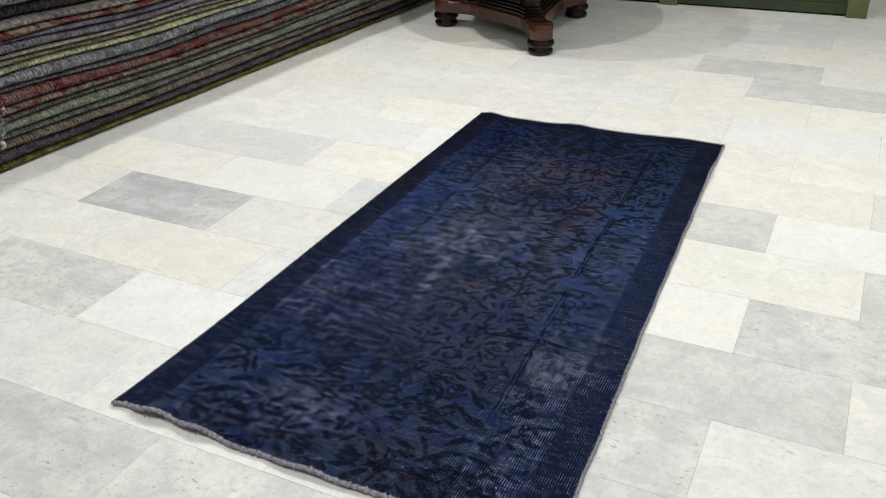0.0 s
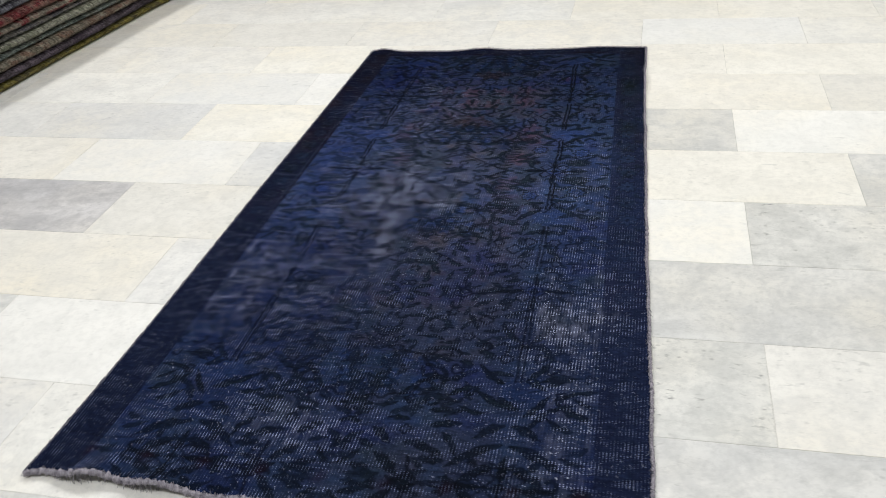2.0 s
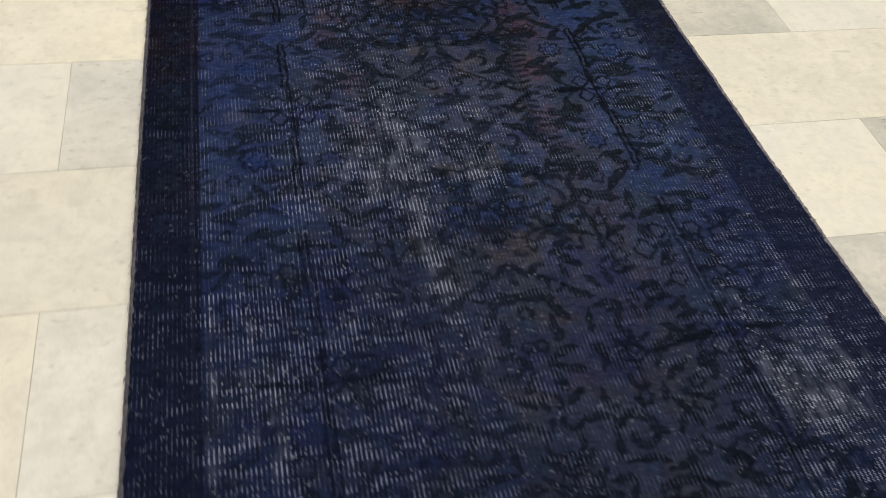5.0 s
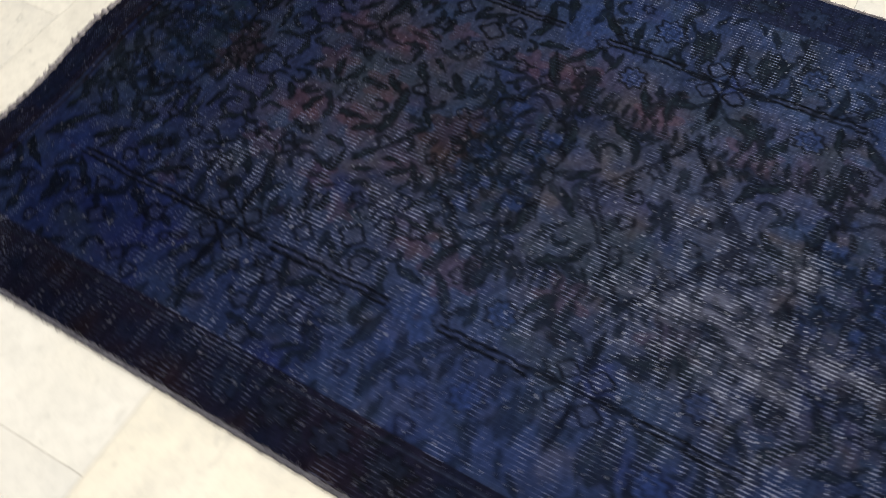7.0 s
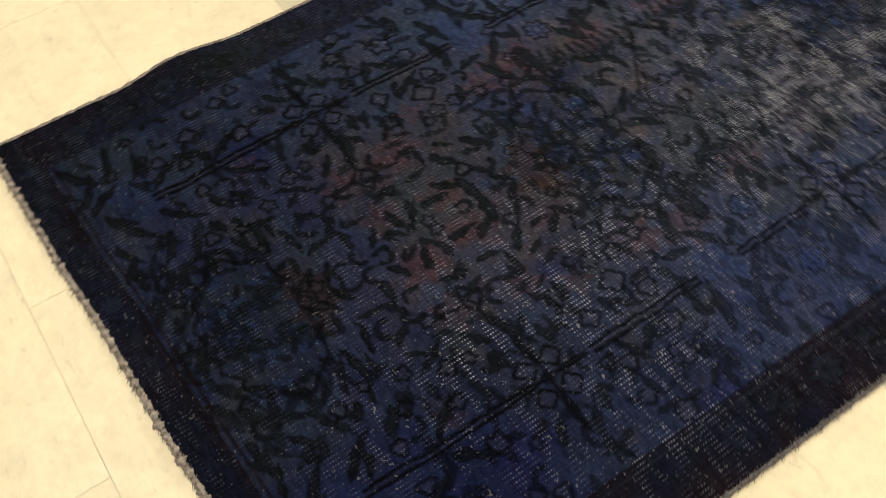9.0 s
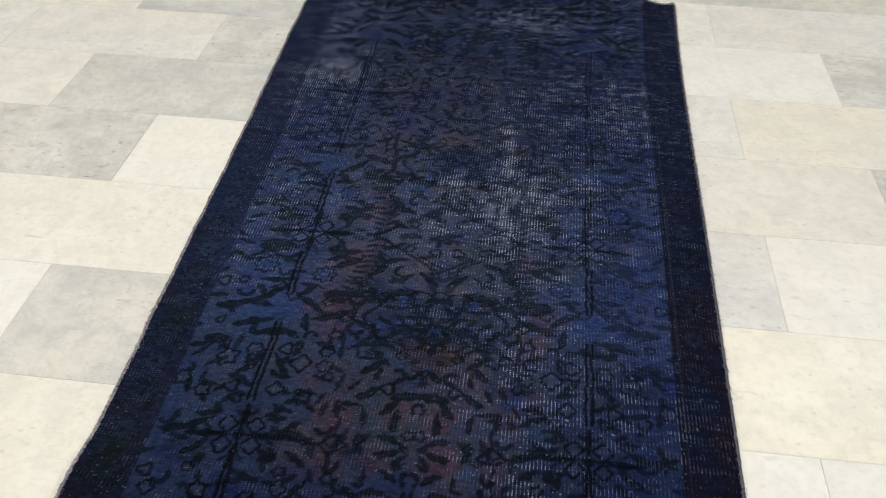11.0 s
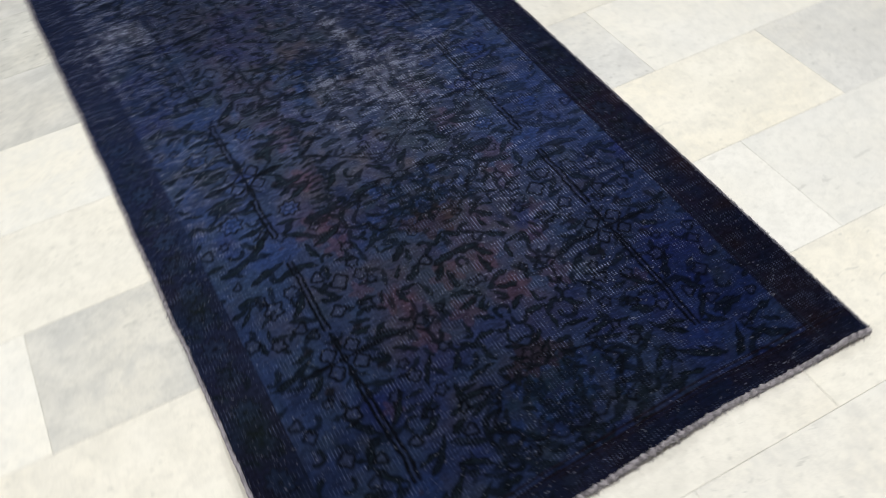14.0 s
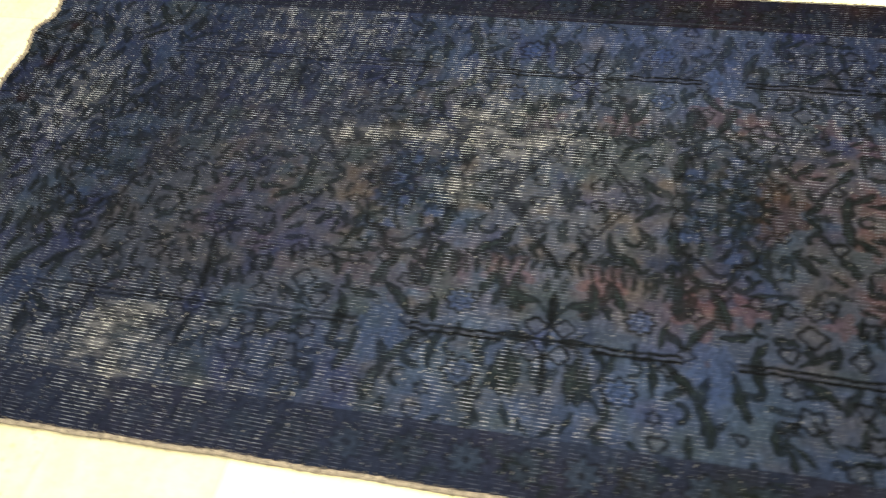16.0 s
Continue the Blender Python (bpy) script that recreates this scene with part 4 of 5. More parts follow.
rug = tagged(new("rug"), "worn overdyed navy blue wool rug lying on marble floor", "rug")
edge_ring = np.concatenate([TOP[0], TOP[1:, -1], TOP[-1, ::-1][1:], TOP[::-1, 0][1:-1]])
skirt = np.stack([edge_ring, edge_ring - (0, 0, 0.0045), edge_ring - (0, 0, 0.0075)])
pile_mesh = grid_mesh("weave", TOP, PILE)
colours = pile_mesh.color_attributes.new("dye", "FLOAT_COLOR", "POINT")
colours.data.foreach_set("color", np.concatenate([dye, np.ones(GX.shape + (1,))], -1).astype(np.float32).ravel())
worn = pile_mesh.attributes.new("wear", "FLOAT", "POINT")
worn.data.foreach_set("value", wear.astype(np.float32).ravel())
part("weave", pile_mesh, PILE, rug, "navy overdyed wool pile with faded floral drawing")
part("backing", grid_mesh("backing", skirt, SIDE_YARN, close=True), SIDE_YARN, rug, "dark woven edge of the foundation")


def cord(points, radius, wob, seed, steps=8):
    """A bound edge: a tube along points, swelling and shrinking like wrapped yarn."""
    n = len(points)
    s = np.arange(n)
    rough = np.random.default_rng(seed).normal(0, wob * 0.55, (n, steps))
    r = radius * (1 + wob * wave(s * 1.0, seed, 0.9))[:, None] * (1 + rough)
    t = np.gradient(points, axis=0)
    t /= np.linalg.norm(t, axis=1)[:, None]
    out = np.cross(t, (0, 0, 1.0))
    a = np.linspace(0, math.tau, steps, endpoint=False)
    return points[:, None] + r[:, :, None] * (np.cos(a)[None, :, None] * out[:, None] + np.sin(a)[None, :, None] * np.array((0, 0, 1.0)))


for name, line, radius, seed, material, label in (
    ("side_cord", TOP[:, 0] + (-0.0015, 0, -0.0035), 0.0042, 41, SIDE_YARN, "dark overcast side cord"),
    ("side_cord", TOP[:, -1] + (0.0025, 0, -0.0035), 0.0046, 42, GREY_YARN, "grey overcast side cord"),
):
    part(name, grid_mesh(name, cord(line[::2], radius, 0.13, seed), material, close=True), material, rug, label)
part("end_binding", grid_mesh("end_binding", cord(TOP[0] + (0, -0.004, -0.0025), 0.0054, 0.42, 43), GREY_YARN, close=True), GREY_YARN, rug, "frayed grey cotton binding of the cut end")
part("end_binding", grid_mesh("end_binding", cord(TOP[-1] + (0, 0.003, -0.0025), 0.0044, 0.50, 44), WHITE_YARN, close=True), WHITE_YARN, rug, "frayed pale cotton binding of the far end")


def fringe(line, out, count, length, seed, material):
    """Short loose yarn ends, each a bent three-sided thread."""
    rng = np.random.default_rng(seed)
    verts, faces = [], []
    for _ in range(count):
        p = line[rng.integers(0, len(line))] + rng.normal(0, 0.002, 3) * (1, 1, 0.3)
        ln, r = length * rng.uniform(0.4, 1.3), rng.uniform(0.0005, 0.0009)
        d = np.array(out) + rng.normal(0, 0.45, 3) * (1, 1, 0.2)
        d /= np.linalg.norm(d)
        side = np.cross(d, (0, 0, 1.0))
        k0 = len(verts)
        for s in (0.0, 0.5, 1.0):
            q = p + d * ln * s + side * ln * 0.2 * s * s * rng.uniform(-1, 1)
            q[2] = max(0.0012, p[2] * (1 - s) + 0.002 + 0.002 * rng.random())
            for k in range(3):
                a = k * math.tau / 3
                verts.append(q + r * (1 - 0.5 * s) * (math.cos(a) * side + math.sin(a) * np.array((0, 0, 1.0))))
        for j in (0, 3):
            for k in range(3):
                a, b = k0 + j + k, k0 + j + (k + 1) % 3
                faces.append((a, b, b + 3, a + 3))
    me = bpy.data.meshes.new("fringe")
    me.from_pydata([tuple(q) for q in verts], [], faces)
    me.materials.append(material)
    return me


def fuzz(line, radius, count, length, seed, material):
    """Short yarn ends standing out all round a bound edge."""
    rng = np.random.default_rng(seed)
    verts, faces = [], []
    for _ in range(count):
        a = rng.uniform(-0.4, math.pi + 0.4)
        t = rng.normal(0, 0.6)
        d = np.array((t, math.cos(a), math.sin(a))) / math.hypot(1, t)
        p = line[rng.integers(0, len(line))] + rng.normal(0, 0.001, 3) * (1, 0.3, 0) + d * radius * 0.8
        q = p + d * length * rng.uniform(0.4, 1.4)
        q[2] = max(q[2], 0.001)
        w = 0.0009
        k = len(verts)
        verts += [tuple(p + (w, 0, 0)), tuple(p + (-w, 0, w)), tuple(p + (0, w, -w)), tuple(q)]
        faces += [(k, k + 1, k + 3), (k + 1, k + 2, k + 3), (k + 2, k, k + 3)]
    me = bpy.data.meshes.new("fuzz")
    me.from_pydata(verts, [], faces)
    me.materials.append(material)
    return me


tagged(part("fuzz", fuzz(TOP[0] + (0, -0.004, -0.003), 0.0058, 7000, 0.0018, 55, GREY_YARN), GREY_YARN, rug, "short grey yarn fuzz of the binding"), kind="stuff")
tagged(part("fuzz", fuzz(TOP[-1] + (0, 0.003, -0.003), 0.0052, 7000, 0.0022, 56, WHITE_YARN), WHITE_YARN, rug, "short pale yarn fuzz of the binding"), kind="stuff")
tagged(part("fringe", fringe(TOP[0], (0, -1, 0), 500, 0.007, 51, GREY_YARN), GREY_YARN, rug, "short frayed grey yarn ends"), kind="stuff")
tagged(part("fringe", fringe(TOP[-1] + (0, 0.004, 0), (0, 1, 0), 700, 0.007, 52, WHITE_YARN), WHITE_YARN, rug, "short frayed grey yarn ends"), kind="stuff")
tagged(part("fringe", fringe(TOP[:, 0], (-1, 0, 0), 1600, 0.006, 53, SIDE_YARN), SIDE_YARN, rug, "dark wool fuzz of the side"), kind="stuff")
tagged(part("fringe", fringe(TOP[:, -1], (1, 0, 0), 1600, 0.006, 54, SIDE_YARN), SIDE_YARN, rug, "dark wool fuzz of the side"), kind="stuff")

# ---- the price tag on a red thread at the rug's corner ----
tag = tagged(new("price_tag"), "blank white card tag on a red thread at rug corner", "tag")
tag.location = (1.206, 0.010, 0)
bm = bmesh.new()
outline = []
for cx, cy, a0 in ((0.018, 0.013, 0), (-0.018, 0.013, 90), (-0.018, -0.013, 180), (0.018, -0.013, 270)):
    outline += [(cx + 0.006 * math.cos(radians(a0 + k * 22.5)), cy + 0.006 * math.sin(radians(a0 + k * 22.5))) for k in range(5)]
rings = [[bm.verts.new((x, y, z + 0.004 + 0.10 * max(0, -x) ** 1.3)) for x, y in outline] for z in (0.0, 0.0006)]
bm.faces.new(rings[0][::-1])
bm.faces.new(rings[1])
for k in range(len(outline)):
    bm.faces.new((rings[0][k], rings[0][(k + 1) % len(outline)], rings[1][(k + 1) % len(outline)], rings[1][k]))
card = part("card", bm, CARD, tag, "blank white card", smooth=False)
card.matrix_basis = pose(0.002, 0.002, 0, 0, 0, -26)
card.scale = (0.80, 0.80, 1)
for k, sway in enumerate((0.006, -0.005)):
    s = np.linspace(0, 1, 24)
    line = np.stack([-0.034 + 0.022 * s + sway * np.sin(s * 3.14), 0.038 - 0.028 * s + sway * np.sin(s * 3.14 + 0.4), 0.012 - 0.006 * s], -1)
    part("thread", grid_mesh("thread", cord(line, 0.0011, 0.2, 60 + k, 6), RED_YARN, close=True), RED_YARN, tag, "red knotted thread")
part("knot", grid_mesh("knot", cord(np.stack([-0.036 + 0.006 * np.cos(np.linspace(0, 12, 40)), 0.040 + 0.006 * np.sin(np.linspace(0, 12, 40)), 0.009 + 0.0004 * np.arange(40) / 4], -1), 0.0013, 0.2, 66, 6), RED_YARN, close=True), RED_YARN, tag, "red yarn knot")

# ---- the pedestal table ----
table = tagged(new("pedestal_table"), "dark mahogany pedestal table with three bun feet on floor", "table")
TX, TY = -0.300, 3.695
table.location = (TX, TY, 0)
FOOT_R = 0.471
FOOT_ANGLES = [math.atan2(-0.386, 0.265) + k * math.tau / 3 for k in range(3)]


PLATE_ARM = ((0.19, 0.12), (0.29, 0.066), (0.40, 0.058), (FOOT_R, 0.060))


def tripod_plate(z0, z1, bevel, arm=PLATE_ARM):
    """A slab with three arms and hollow sides between them; arm: distance and half width from the middle outwards."""
    bm = bmesh.new()
    rim = []
    for a in FOOT_ANGLES:
        ux, uy = math.cos(a), math.sin(a)
        for r, w in [(r, -w) for r, w in arm] + list(arm[::-1]):
            rim.append((ux * r - uy * w, uy * r + ux * w))
    low = [bm.verts.new((x, y, z0)) for x, y in rim]
    bm.faces.new(low)
    top = bmesh.ops.extrude_face_region(bm, geom=bm.faces[:])
    bmesh.ops.translate(bm, vec=(0, 0, z1 - z0), verts=[g for g in top["geom"] if isinstance(g, bmesh.types.BMVert)])
    bmesh.ops.recalc_face_normals(bm, faces=bm.faces)
    bmesh.ops.bevel(bm, geom=[e for e in bm.edges if abs(e.verts[0].co.z - e.verts[1].co.z) < 1e-6], offset=bevel, segments=3, affect="EDGES", profile=0.5)
    return bm


part("base_plate", tripod_plate(0.085, 0.155, 0.008), MAHOGANY, table, "polished mahogany tripod base", smooth=False)
for a in FOOT_ANGLES:
    foot = part("foot", lathe([(0.050, 0.0), (0.066, 0.006), (0.070, 0.022), (0.060, 0.036), (0.058, 0.042), (0.072, 0.050), (0.076, 0.062), (0.070, 0.076), (0.062, 0.082), (0.062, 0.086)]), EBONY, table, "black turned bun foot")
    foot.location = (math.cos(a) * FOOT_R, math.sin(a) * FOOT_R, 0)
    cap = part("foot_block", lathe([(0.064, 0.084), (0.066, 0.088), (0.066, 0.160), (0.062, 0.166)]), MAHOGANY, table, "round mahogany block above the foot")
    cap.location = foot.location
for k, (z0, z1) in enumerate(((0.155, 0.173), (0.173, 0.189), (0.189, 0.203), (0.203, 0.330))):
    d = (0.0, 0.012, 0.024, 0.040)[k]
    arm = ((0.180 - d, 0.112 - d * 0.5), (0.245 - d, 0.078 - d * 0.5), (0.318 - d, 0.060 - d * 0.5))
    part("plinth_step" if k < 3 else "pedestal_block", tripod_plate(z0, z1, 0.003, arm), EBONY, table, "black polished moulding with hollow sides", smooth=False)
part("column", lathe([(0.150, 0.328), (0.150, 0.345), (0.105, 0.38), (0.078, 0.45), (0.095, 0.56), (0.13, 0.62), (0.16, 0.65), (0.20, 0.69)]), MAHOGANY, table)
part("tabletop", lathe([(0.57, 0.69), (0.61, 0.70), (0.625, 0.715), (0.625, 0.735), (0.615, 0.745)], 72), MAHOGANY, table, "round mahogany tabletop")

# ---- the pile of folded rugs ----
LAYERS = [
    (0.030, (0.046, 0.040, 0.011), (0.066, 0.057, 0.015), (0.036, 0.032, 0.016), 0.000, "olive"),
    (0.044, (0.029, 0.022, 0.030), (0.043, 0.035, 0.043), (0.023, 0.019, 0.022), 0.004, "dark plum"),
    (0.038, (0.054, 0.048, 0.035), (0.076, 0.068, 0.054), (0.061, 0.040, 0.030), 0.010, "brown"),
    (0.028, (0.040, 0.049, 0.045), (0.058, 0.068, 0.063), (0.043, 0.043, 0.036), 0.000, "grey green"),
    (0.040, (0.076, 0.079, 0.066), (0.097, 0.097, 0.079), (0.065, 0.068, 0.050), 0.006, "sage grey"),
    (0.026, (0.036, 0.036, 0.033), (0.061, 0.058, 0.052), (0.032, 0.032, 0.036), -0.004, "dark grey"),
    (0.030, (0.068, 0.061, 0.052), (0.086, 0.076, 0.061), (0.058, 0.0100, 0.0125), 0.003, "grey brown"),
    (0.044, (0.060, 0.046, 0.038), (0.074, 0.040, 0.033), (0.048, 0.0095, 0.011), 0.008, "brown and red"),
    (0.034, (0.047, 0.048, 0.058), (0.065, 0.065, 0.076), (0.036, 0.036, 0.045), -0.002, "slate grey"),
    (0.046, (0.074, 0.077, 0.084), (0.100, 0.103, 0.108), (0.060, 0.058, 0.062), 0.012, "pale grey blue"),
    (0.028, (0.151, 0.155, 0.094), (0.187, 0.187, 0.115), (0.122, 0.122, 0.079), 0.002, "pale yellow"),
    (0.026, (0.079, 0.068, 0.050), (0.108, 0.094, 0.068), (0.065, 0.058, 0.045), -0.004, "tan"),
    (0.018, (0.166, 0.162, 0.119), (0.137, 0.130, 0.101), (0.101, 0.094, 0.079), 0.003, "cream"),
    (0.036, (0.061, 0.056, 0.071), (0.083, 0.076, 0.094), (0.047, 0.043, 0.054), 0.006, "mauve grey"),
    (0.024, (0.054, 0.050, 0.068), (0.076, 0.072, 0.090), (0.043, 0.040, 0.050), -0.003, "mauve"),
    (0.030, (0.086, 0.065, 0.047), (0.104, 0.086, 0.061), (0.058, 0.0100, 0.0125), 0.005, "red and tan"),
    (0.026, (0.086, 0.076, 0.061), (0.104, 0.094, 0.079), (0.061, 0.058, 0.061), 0.000, "grey tan"),
    # near-black, set-back layer: the shaded recess below the upper rugs, put into colour
    (0.050, (0.016, 0.014, 0.017), (0.024, 0.022, 0.024), (0.020, 0.016, 0.016), -0.055, "charcoal"),
    (0.044, (0.050, 0.054, 0.058), (0.072, 0.076, 0.079), (0.036, 0.040, 0.050), -0.020, "dark slate"),
    (0.046, (0.022, 0.024, 0.035), (0.036, 0.040, 0.054), (0.019, 0.019, 0.024), -0.030, "blue black"),
    (0.040, (0.058, 0.043, 0.032), (0.076, 0.061, 0.047), (0.043, 0.036, 0.029), -0.024, "brown"),
    (0.042, (0.032, 0.032, 0.040), (0.054, 0.054, 0.061), (0.029, 0.026, 0.029), -0.034, "charcoal grey"),
    (0.040, (0.061, 0.058, 0.050), (0.079, 0.076, 0.065), (0.050, 0.043, 0.036), -0.028, "grey brown"),
    (0.044, (0.036, 0.032, 0.036), (0.058, 0.050, 0.054), (0.029, 0.026, 0.029), -0.036, "dark plum"),
]


def folded_rug(index, z0, thick, material, shift):
    """A rug folded flat, its round fold to the front, lying wavy on the one below."""
    y = np.linspace(0.985 - 0.08 * (index < 5) + 0.035 * math.sin(index * 2.7), 4.62 + 0.05 * math.sin(index * 1.9), 190)
    sag0 = STACK_SAG[index] * wave(y, 70 + index, 2.2) + 0.009 * wave(y, 7, 1.6) * min(index, 8) / 4
    sag1 = STACK_SAG[index + 1] * wave(y, 71 + index, 2.2) + 0.009 * wave(y, 7, 1.6) * min(index + 1, 8) / 4
    lo, hi = z0 + sag0 * (index > 0), z0 + thick + sag1
    front = -1.590 + 0.1165 * y + shift + 0.008 * wave(y, 140 + index, 5.0)
    back = front - 0.72
    prof = []
    k = 9
    for s in np.linspace(-1, 1, k):
        bulge = np.sqrt(np.maximum(0.0, 1 - s * s))
        prof.append(np.stack([front - 0.038 * (1 - bulge), y, (lo + hi) / 2 + s * (hi - lo) / 2 * 0.985], -1))
    for s in (1, -1):
        prof.append(np.stack([back, y, (lo + hi) / 2 + s * (hi - lo) / 2 * 0.985], -1))
    P = np.stack(prof, 1)
    # closed ends
    cap0 = P[:1].mean(1, keepdims=True).repeat(P.shape[1], 1) + (0, -0.008, 0)
    cap1 = P[-1:].mean(1, keepdims=True).repeat(P.shape[1], 1) + (0, 0.008, 0)
    return grid_mesh("folded_rug", np.concatenate([cap0, P, cap1]), material, close=True)


STACK_SAG = [0.0] + [0.0030 + 0.0018 * (k % 3) for k in range(len(LAYERS) + 24)]
height = 0.0
for k, (thick, ca, cb, cc, shift, tint) in enumerate(LAYERS):
    mat = fold_material("rug_fold_" + tint.replace(" ", "_"), *(tuple(q * 1.7 for q in c) for c in (ca, cb, cc)))
    ob = part("folded_rug", folded_rug(k, height, thick, mat, shift - 0.004 * (k > 6)), mat)
    tagged(ob, f"{tint} wool rug folded flat in a tall pile", "rug", "rugs in the pile")
    height += thick
# unseen upper rugs of the pile, same wools, added for its floor shadow
for k in range(6):
    thick, ca, cb, cc, shift, tint = LAYERS[(k * 5 + 3) % 17]
    index = len(LAYERS) + k
    mat = bpy.data.materials["rug_fold_" + tint.replace(" ", "_")]
    ob = part("folded_rug", folded_rug(index, height, 0.040, mat, -0.015 + 0.012 * math.sin(k * 2.1)), mat)
    tagged(ob, f"{tint} wool rug folded flat in a tall pile", "rug", "rugs in the pile")
    height += 0.040
# tufts of cut fringe at the pile's end
for z, y in ((0.235, 1.07), (0.195, 1.05), (0.155, 1.04), (0.105, 1.03)):
    me = bpy.data.meshes.new("fringe_tuft")
    rng = np.random.default_rng(int(z * 1000))
    verts, faces = [], []
    for _ in range(60):
        p = np.array((-1.478 + rng.normal(0, 0.006), y - 0.015, z + rng.uniform(0, 0.02)))
        d = np.array((rng.normal(0.1, 0.4), -1, rng.normal(-0.3, 0.4)))
        q = p + d * rng.uniform(0.008, 0.02)
        i = len(verts)
        verts += [tuple(p + (0.0008, 0, 0)), tuple(p - (0.0008, 0, 0.0006)), tuple(p + (0, 0, 0.001)), tuple(q)]
        faces += [(i, i + 1, i + 3), (i + 1, i + 2, i + 3), (i + 2, i, i + 3)]
    me.from_pydata(verts, [], faces)
    me.materials.append(CARD)
    tagged(new("fringe_tuft", me), "white cotton fringe tuft hanging from a folded rug", "fringe", "tufts of the pile")

# ---- the green cabinet at the back ----
cabinet = tagged(new("cabinet"), "olive green painted wooden cabinet with panels on floor", "cabinet")
cabinet.location = (0.0, 4.575, 0)
cabinet.rotation_euler = (0, 0, 0.055)
for px in (-0.93, 0.307, 1.425):
    part("post", block(px, px + 0.117, 0.0, 0.09, 0.0, 0.96, 0.004), GREEN_PAINT, cabinet, "square olive green post", smooth=False)
for px in (-0.813, 0.424):
    part("panel", block(px, px + 1.017 if px > 0 else 0.307, 0.030, 0.055, 0.075, 0.92, 0.003), DARK_GREEN, cabinet, "dark green recessed panel", smooth=False)
    part("rail", block(px, px + 1.017 if px > 0 else 0.307, 0.022, 0.075, 0.012, 0.075, 0.004), DARK_GREEN, cabinet, "dark green bottom rail", smooth=False)
part("carcass", block(-0.90, 1.53, 0.09, 0.50, 0.02, 0.95, 0.004), DARK_GREEN, cabinet, smooth=False)
part("top", block(-0.97, 1.60, -0.03, 0.53, 0.96, 1.0, 0.006), GREEN_PAINT, cabinet, smooth=False)

# ---- floor tiles: 30 x 60 cm in running bond ----
def tile_mesh(material, dx=0.6, dy=0.3, gap=0.0005, bevel=0.0009, depth=0.012):
    bm = bmesh.new()
    rng = random.Random(material.name)
    rim = [(s, -1) for s in np.linspace(-1, 1, 13)[:-1]] + [(1, s) for s in np.linspace(-1, 1, 7)[:-1]]
    rim += [(-x, -y) for x, y in rim]
    rings = []
    for z, inset, wob in ((-depth, gap, 0.0), (-bevel * 0.6, gap, 0.0), (0.0, gap + bevel, 0.0008)):
        ring = []
        for sx, sy in rim:
            d = inset + wob * rng.uniform(-0.9, 1.0) ** 3 * 1.6
            ring.append(bm.verts.new((sx * (dx / 2 - d), sy * (dy / 2 - d), z)))
        rings.append(ring)
    n = len(rim)
    for low, up in zip(rings, rings[1:]):
        for k in range(n):
            bm.faces.new((low[k], low[(k + 1) % n], up[(k + 1) % n], up[k]))
    bm.faces.new(rings[-1])
    return finish(bm, "tile", material, smooth=False)


TILE = {name: tile_mesh(m) for name, m in (("w", MARBLE_WHITE), ("b", MARBLE_BRIGHT), ("f", MARBLE_FLECKED), ("c", MARBLE_CREAM), ("l", MARBLE_PALE), ("g", MARBLE_GREY), ("d", MARBLE_DARK))}
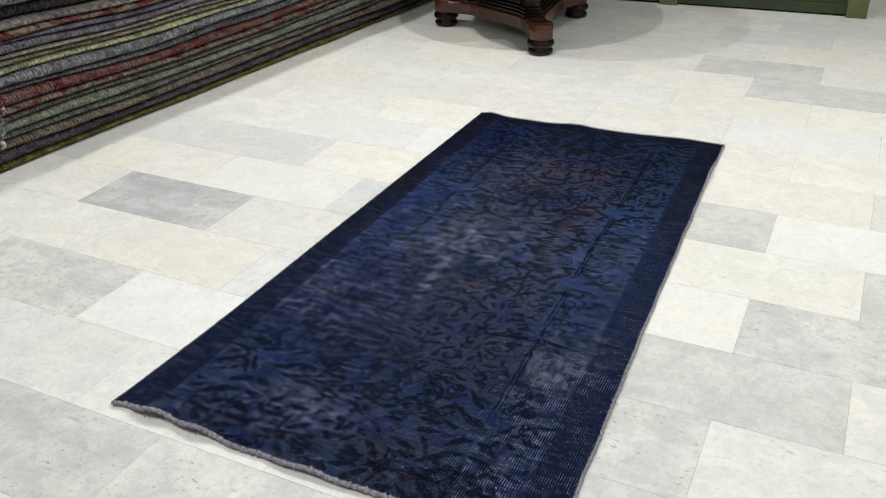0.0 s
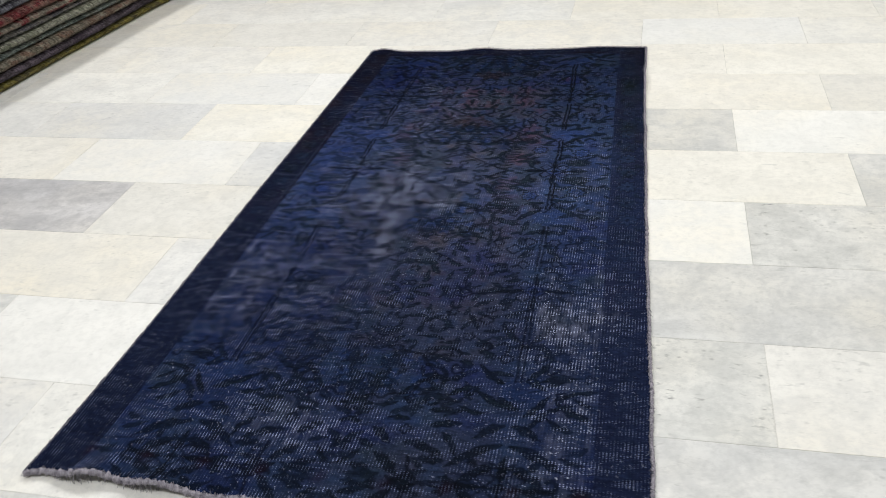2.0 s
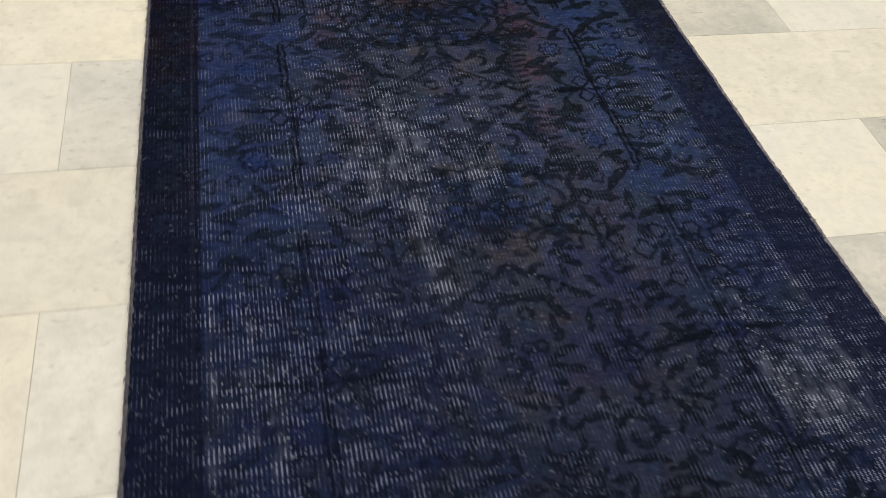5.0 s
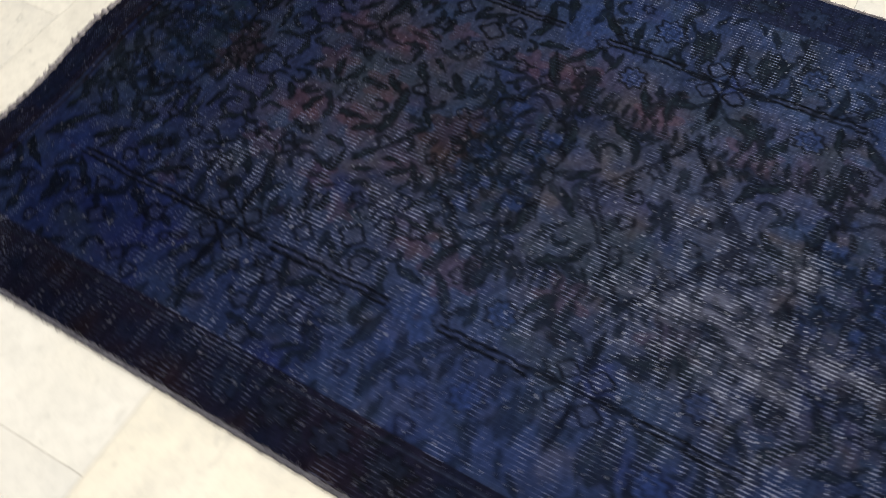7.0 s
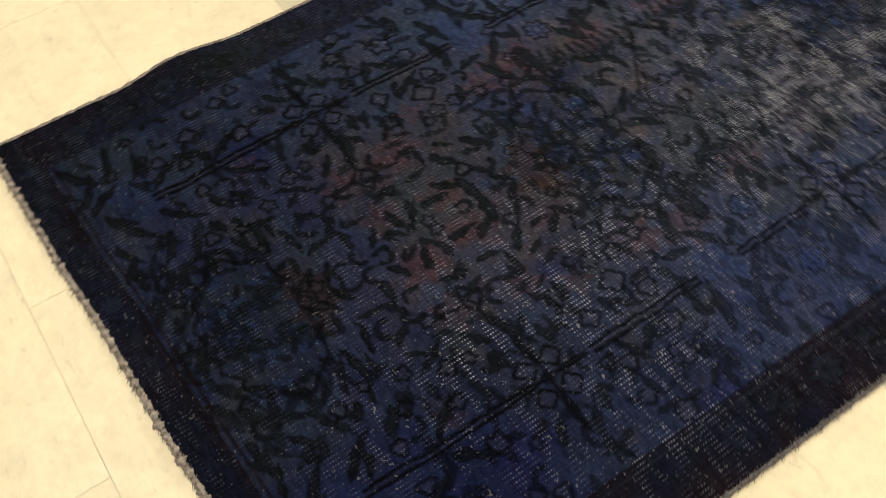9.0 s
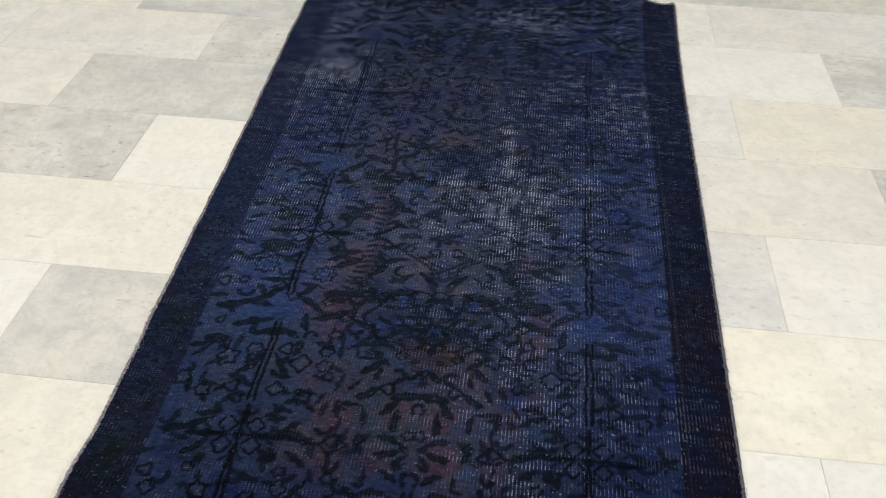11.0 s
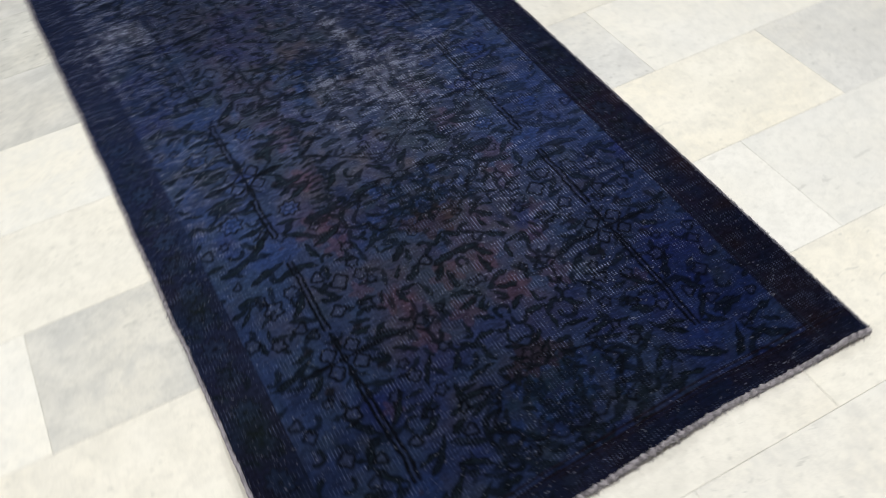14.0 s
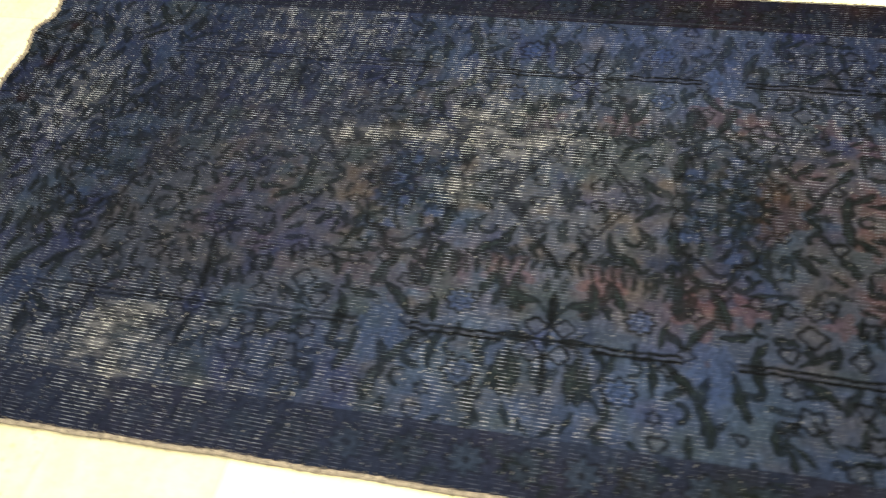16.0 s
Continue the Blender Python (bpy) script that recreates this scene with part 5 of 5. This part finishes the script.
# stones that stand out, by row and by the joint at their left end (in tenths of a metre)
CHOSEN = {
    (3, -4): "c", (1, -16): "w", (2, -13): "w", (4, -13): "c", (6, -13): "w", (0, -13): "l", (8, -13): "c", (7, -16): "c",
    (9, -10): "w", (9, -16): "c", (10, -7): "c", (11, -4): "w", (11, -10): "c", (1, 26): "w", (3, 20): "l", (5, 20): "w", (7, 20): "c",
    (8, 5): "w", (12, -1): "w", (13, 8): "l", (13, 14): "w", (13, 2): "w", (2, 23): "f", (0, 23): "w", (4, 23): "c",
    (4, -19): "w",
    (3, -10): "d", (4, -7): "b", (4, -1): "l", (3, 8): "b", (3, 14): "f", (2, 11): "g", (5, 8): "g", (4, 17): "g",
    (0, 11): "g", (1, 14): "w", (1, 8): "f", (1, 20): "w", (2, -7): "c", (2, -1): "l", (1, -10): "f", (1, -4): "b",
    (5, -4): "c", (5, -10): "l", (6, -7): "b", (6, -1): "b", (7, -4): "c", (7, -10): "w", (0, -7): "l", (9, 2): "l",
    (9, 8): "c", (10, 11): "g", (11, 8): "g", (12, 11): "c", (9, 14): "c", (11, 14): "w", (8, 11): "b", (8, 17): "w", (7, 14): "c",
    (7, 8): "c", (6, 11): "c", (6, 17): "c", (5, 14): "b", (4, 11): "c", (10, 5): "c", (12, 5): "l", (-1, 14): "l",
    (-1, 8): "w", (0, 17): "w", (2, 17): "w", (8, -7): "c", (8, -1): "w", (9, -4): "w", (10, -1): "w", (11, 2): "w",
    (3, -16): "w", (5, -16): "w", (-1, 2): "f", (-1, -4): "f", (-2, -1): "w", (-2, 5): "l", (0, -1): "w", (10, 17): "l",
}
pick = random.Random(5)
far_tiles = []
for row in range(-16, 26):
    for col in range(-9, 10):
        x = col * 0.6 + (-0.1 if row % 2 == 0 else 0.2)
        kind = CHOSEN.get((row, round(x * 10)), pick.choice("wwwcfbwl" if row < 9 else "wwwclc"))
        if -2.2 < x + 0.3 < 2.9 and -5 <= row <= 16:
            ob = new("tile", TILE[kind])
            ob.parent = floor
            ob.location = (x + 0.3, row * 0.3 + 0.15, 0)
        else:
            far_tiles.append((max(x, X0) + 0.0015, min(x + 0.6, X1) - 0.0015, max(row * 0.3, Y0) + 0.0015, min(row * 0.3 + 0.3, Y1) - 0.0015))
verts, faces = [], []
for x0, x1, y0, y1 in far_tiles:
    if x1 - x0 < 0.01 or y1 - y0 < 0.01:
        continue
    i = len(verts)
    verts += [(x, y, z) for z in (-0.003, 0.0) for x, y in ((x0, y0), (x1, y0), (x1, y1), (x0, y1))]
    faces += [(i + 4, i + 5, i + 6, i + 7)] + [(i + k, i + (k + 1) % 4, i + 4 + (k + 1) % 4, i + 4 + k) for k in range(4)]
me = bpy.data.meshes.new("outer_tiles")
me.from_pydata(verts, [], faces)
me.materials.append(MARBLE_WHITE)
outer = new("outer_tiles", me)
outer.parent = floor
tagged(outer, kind="stuff")
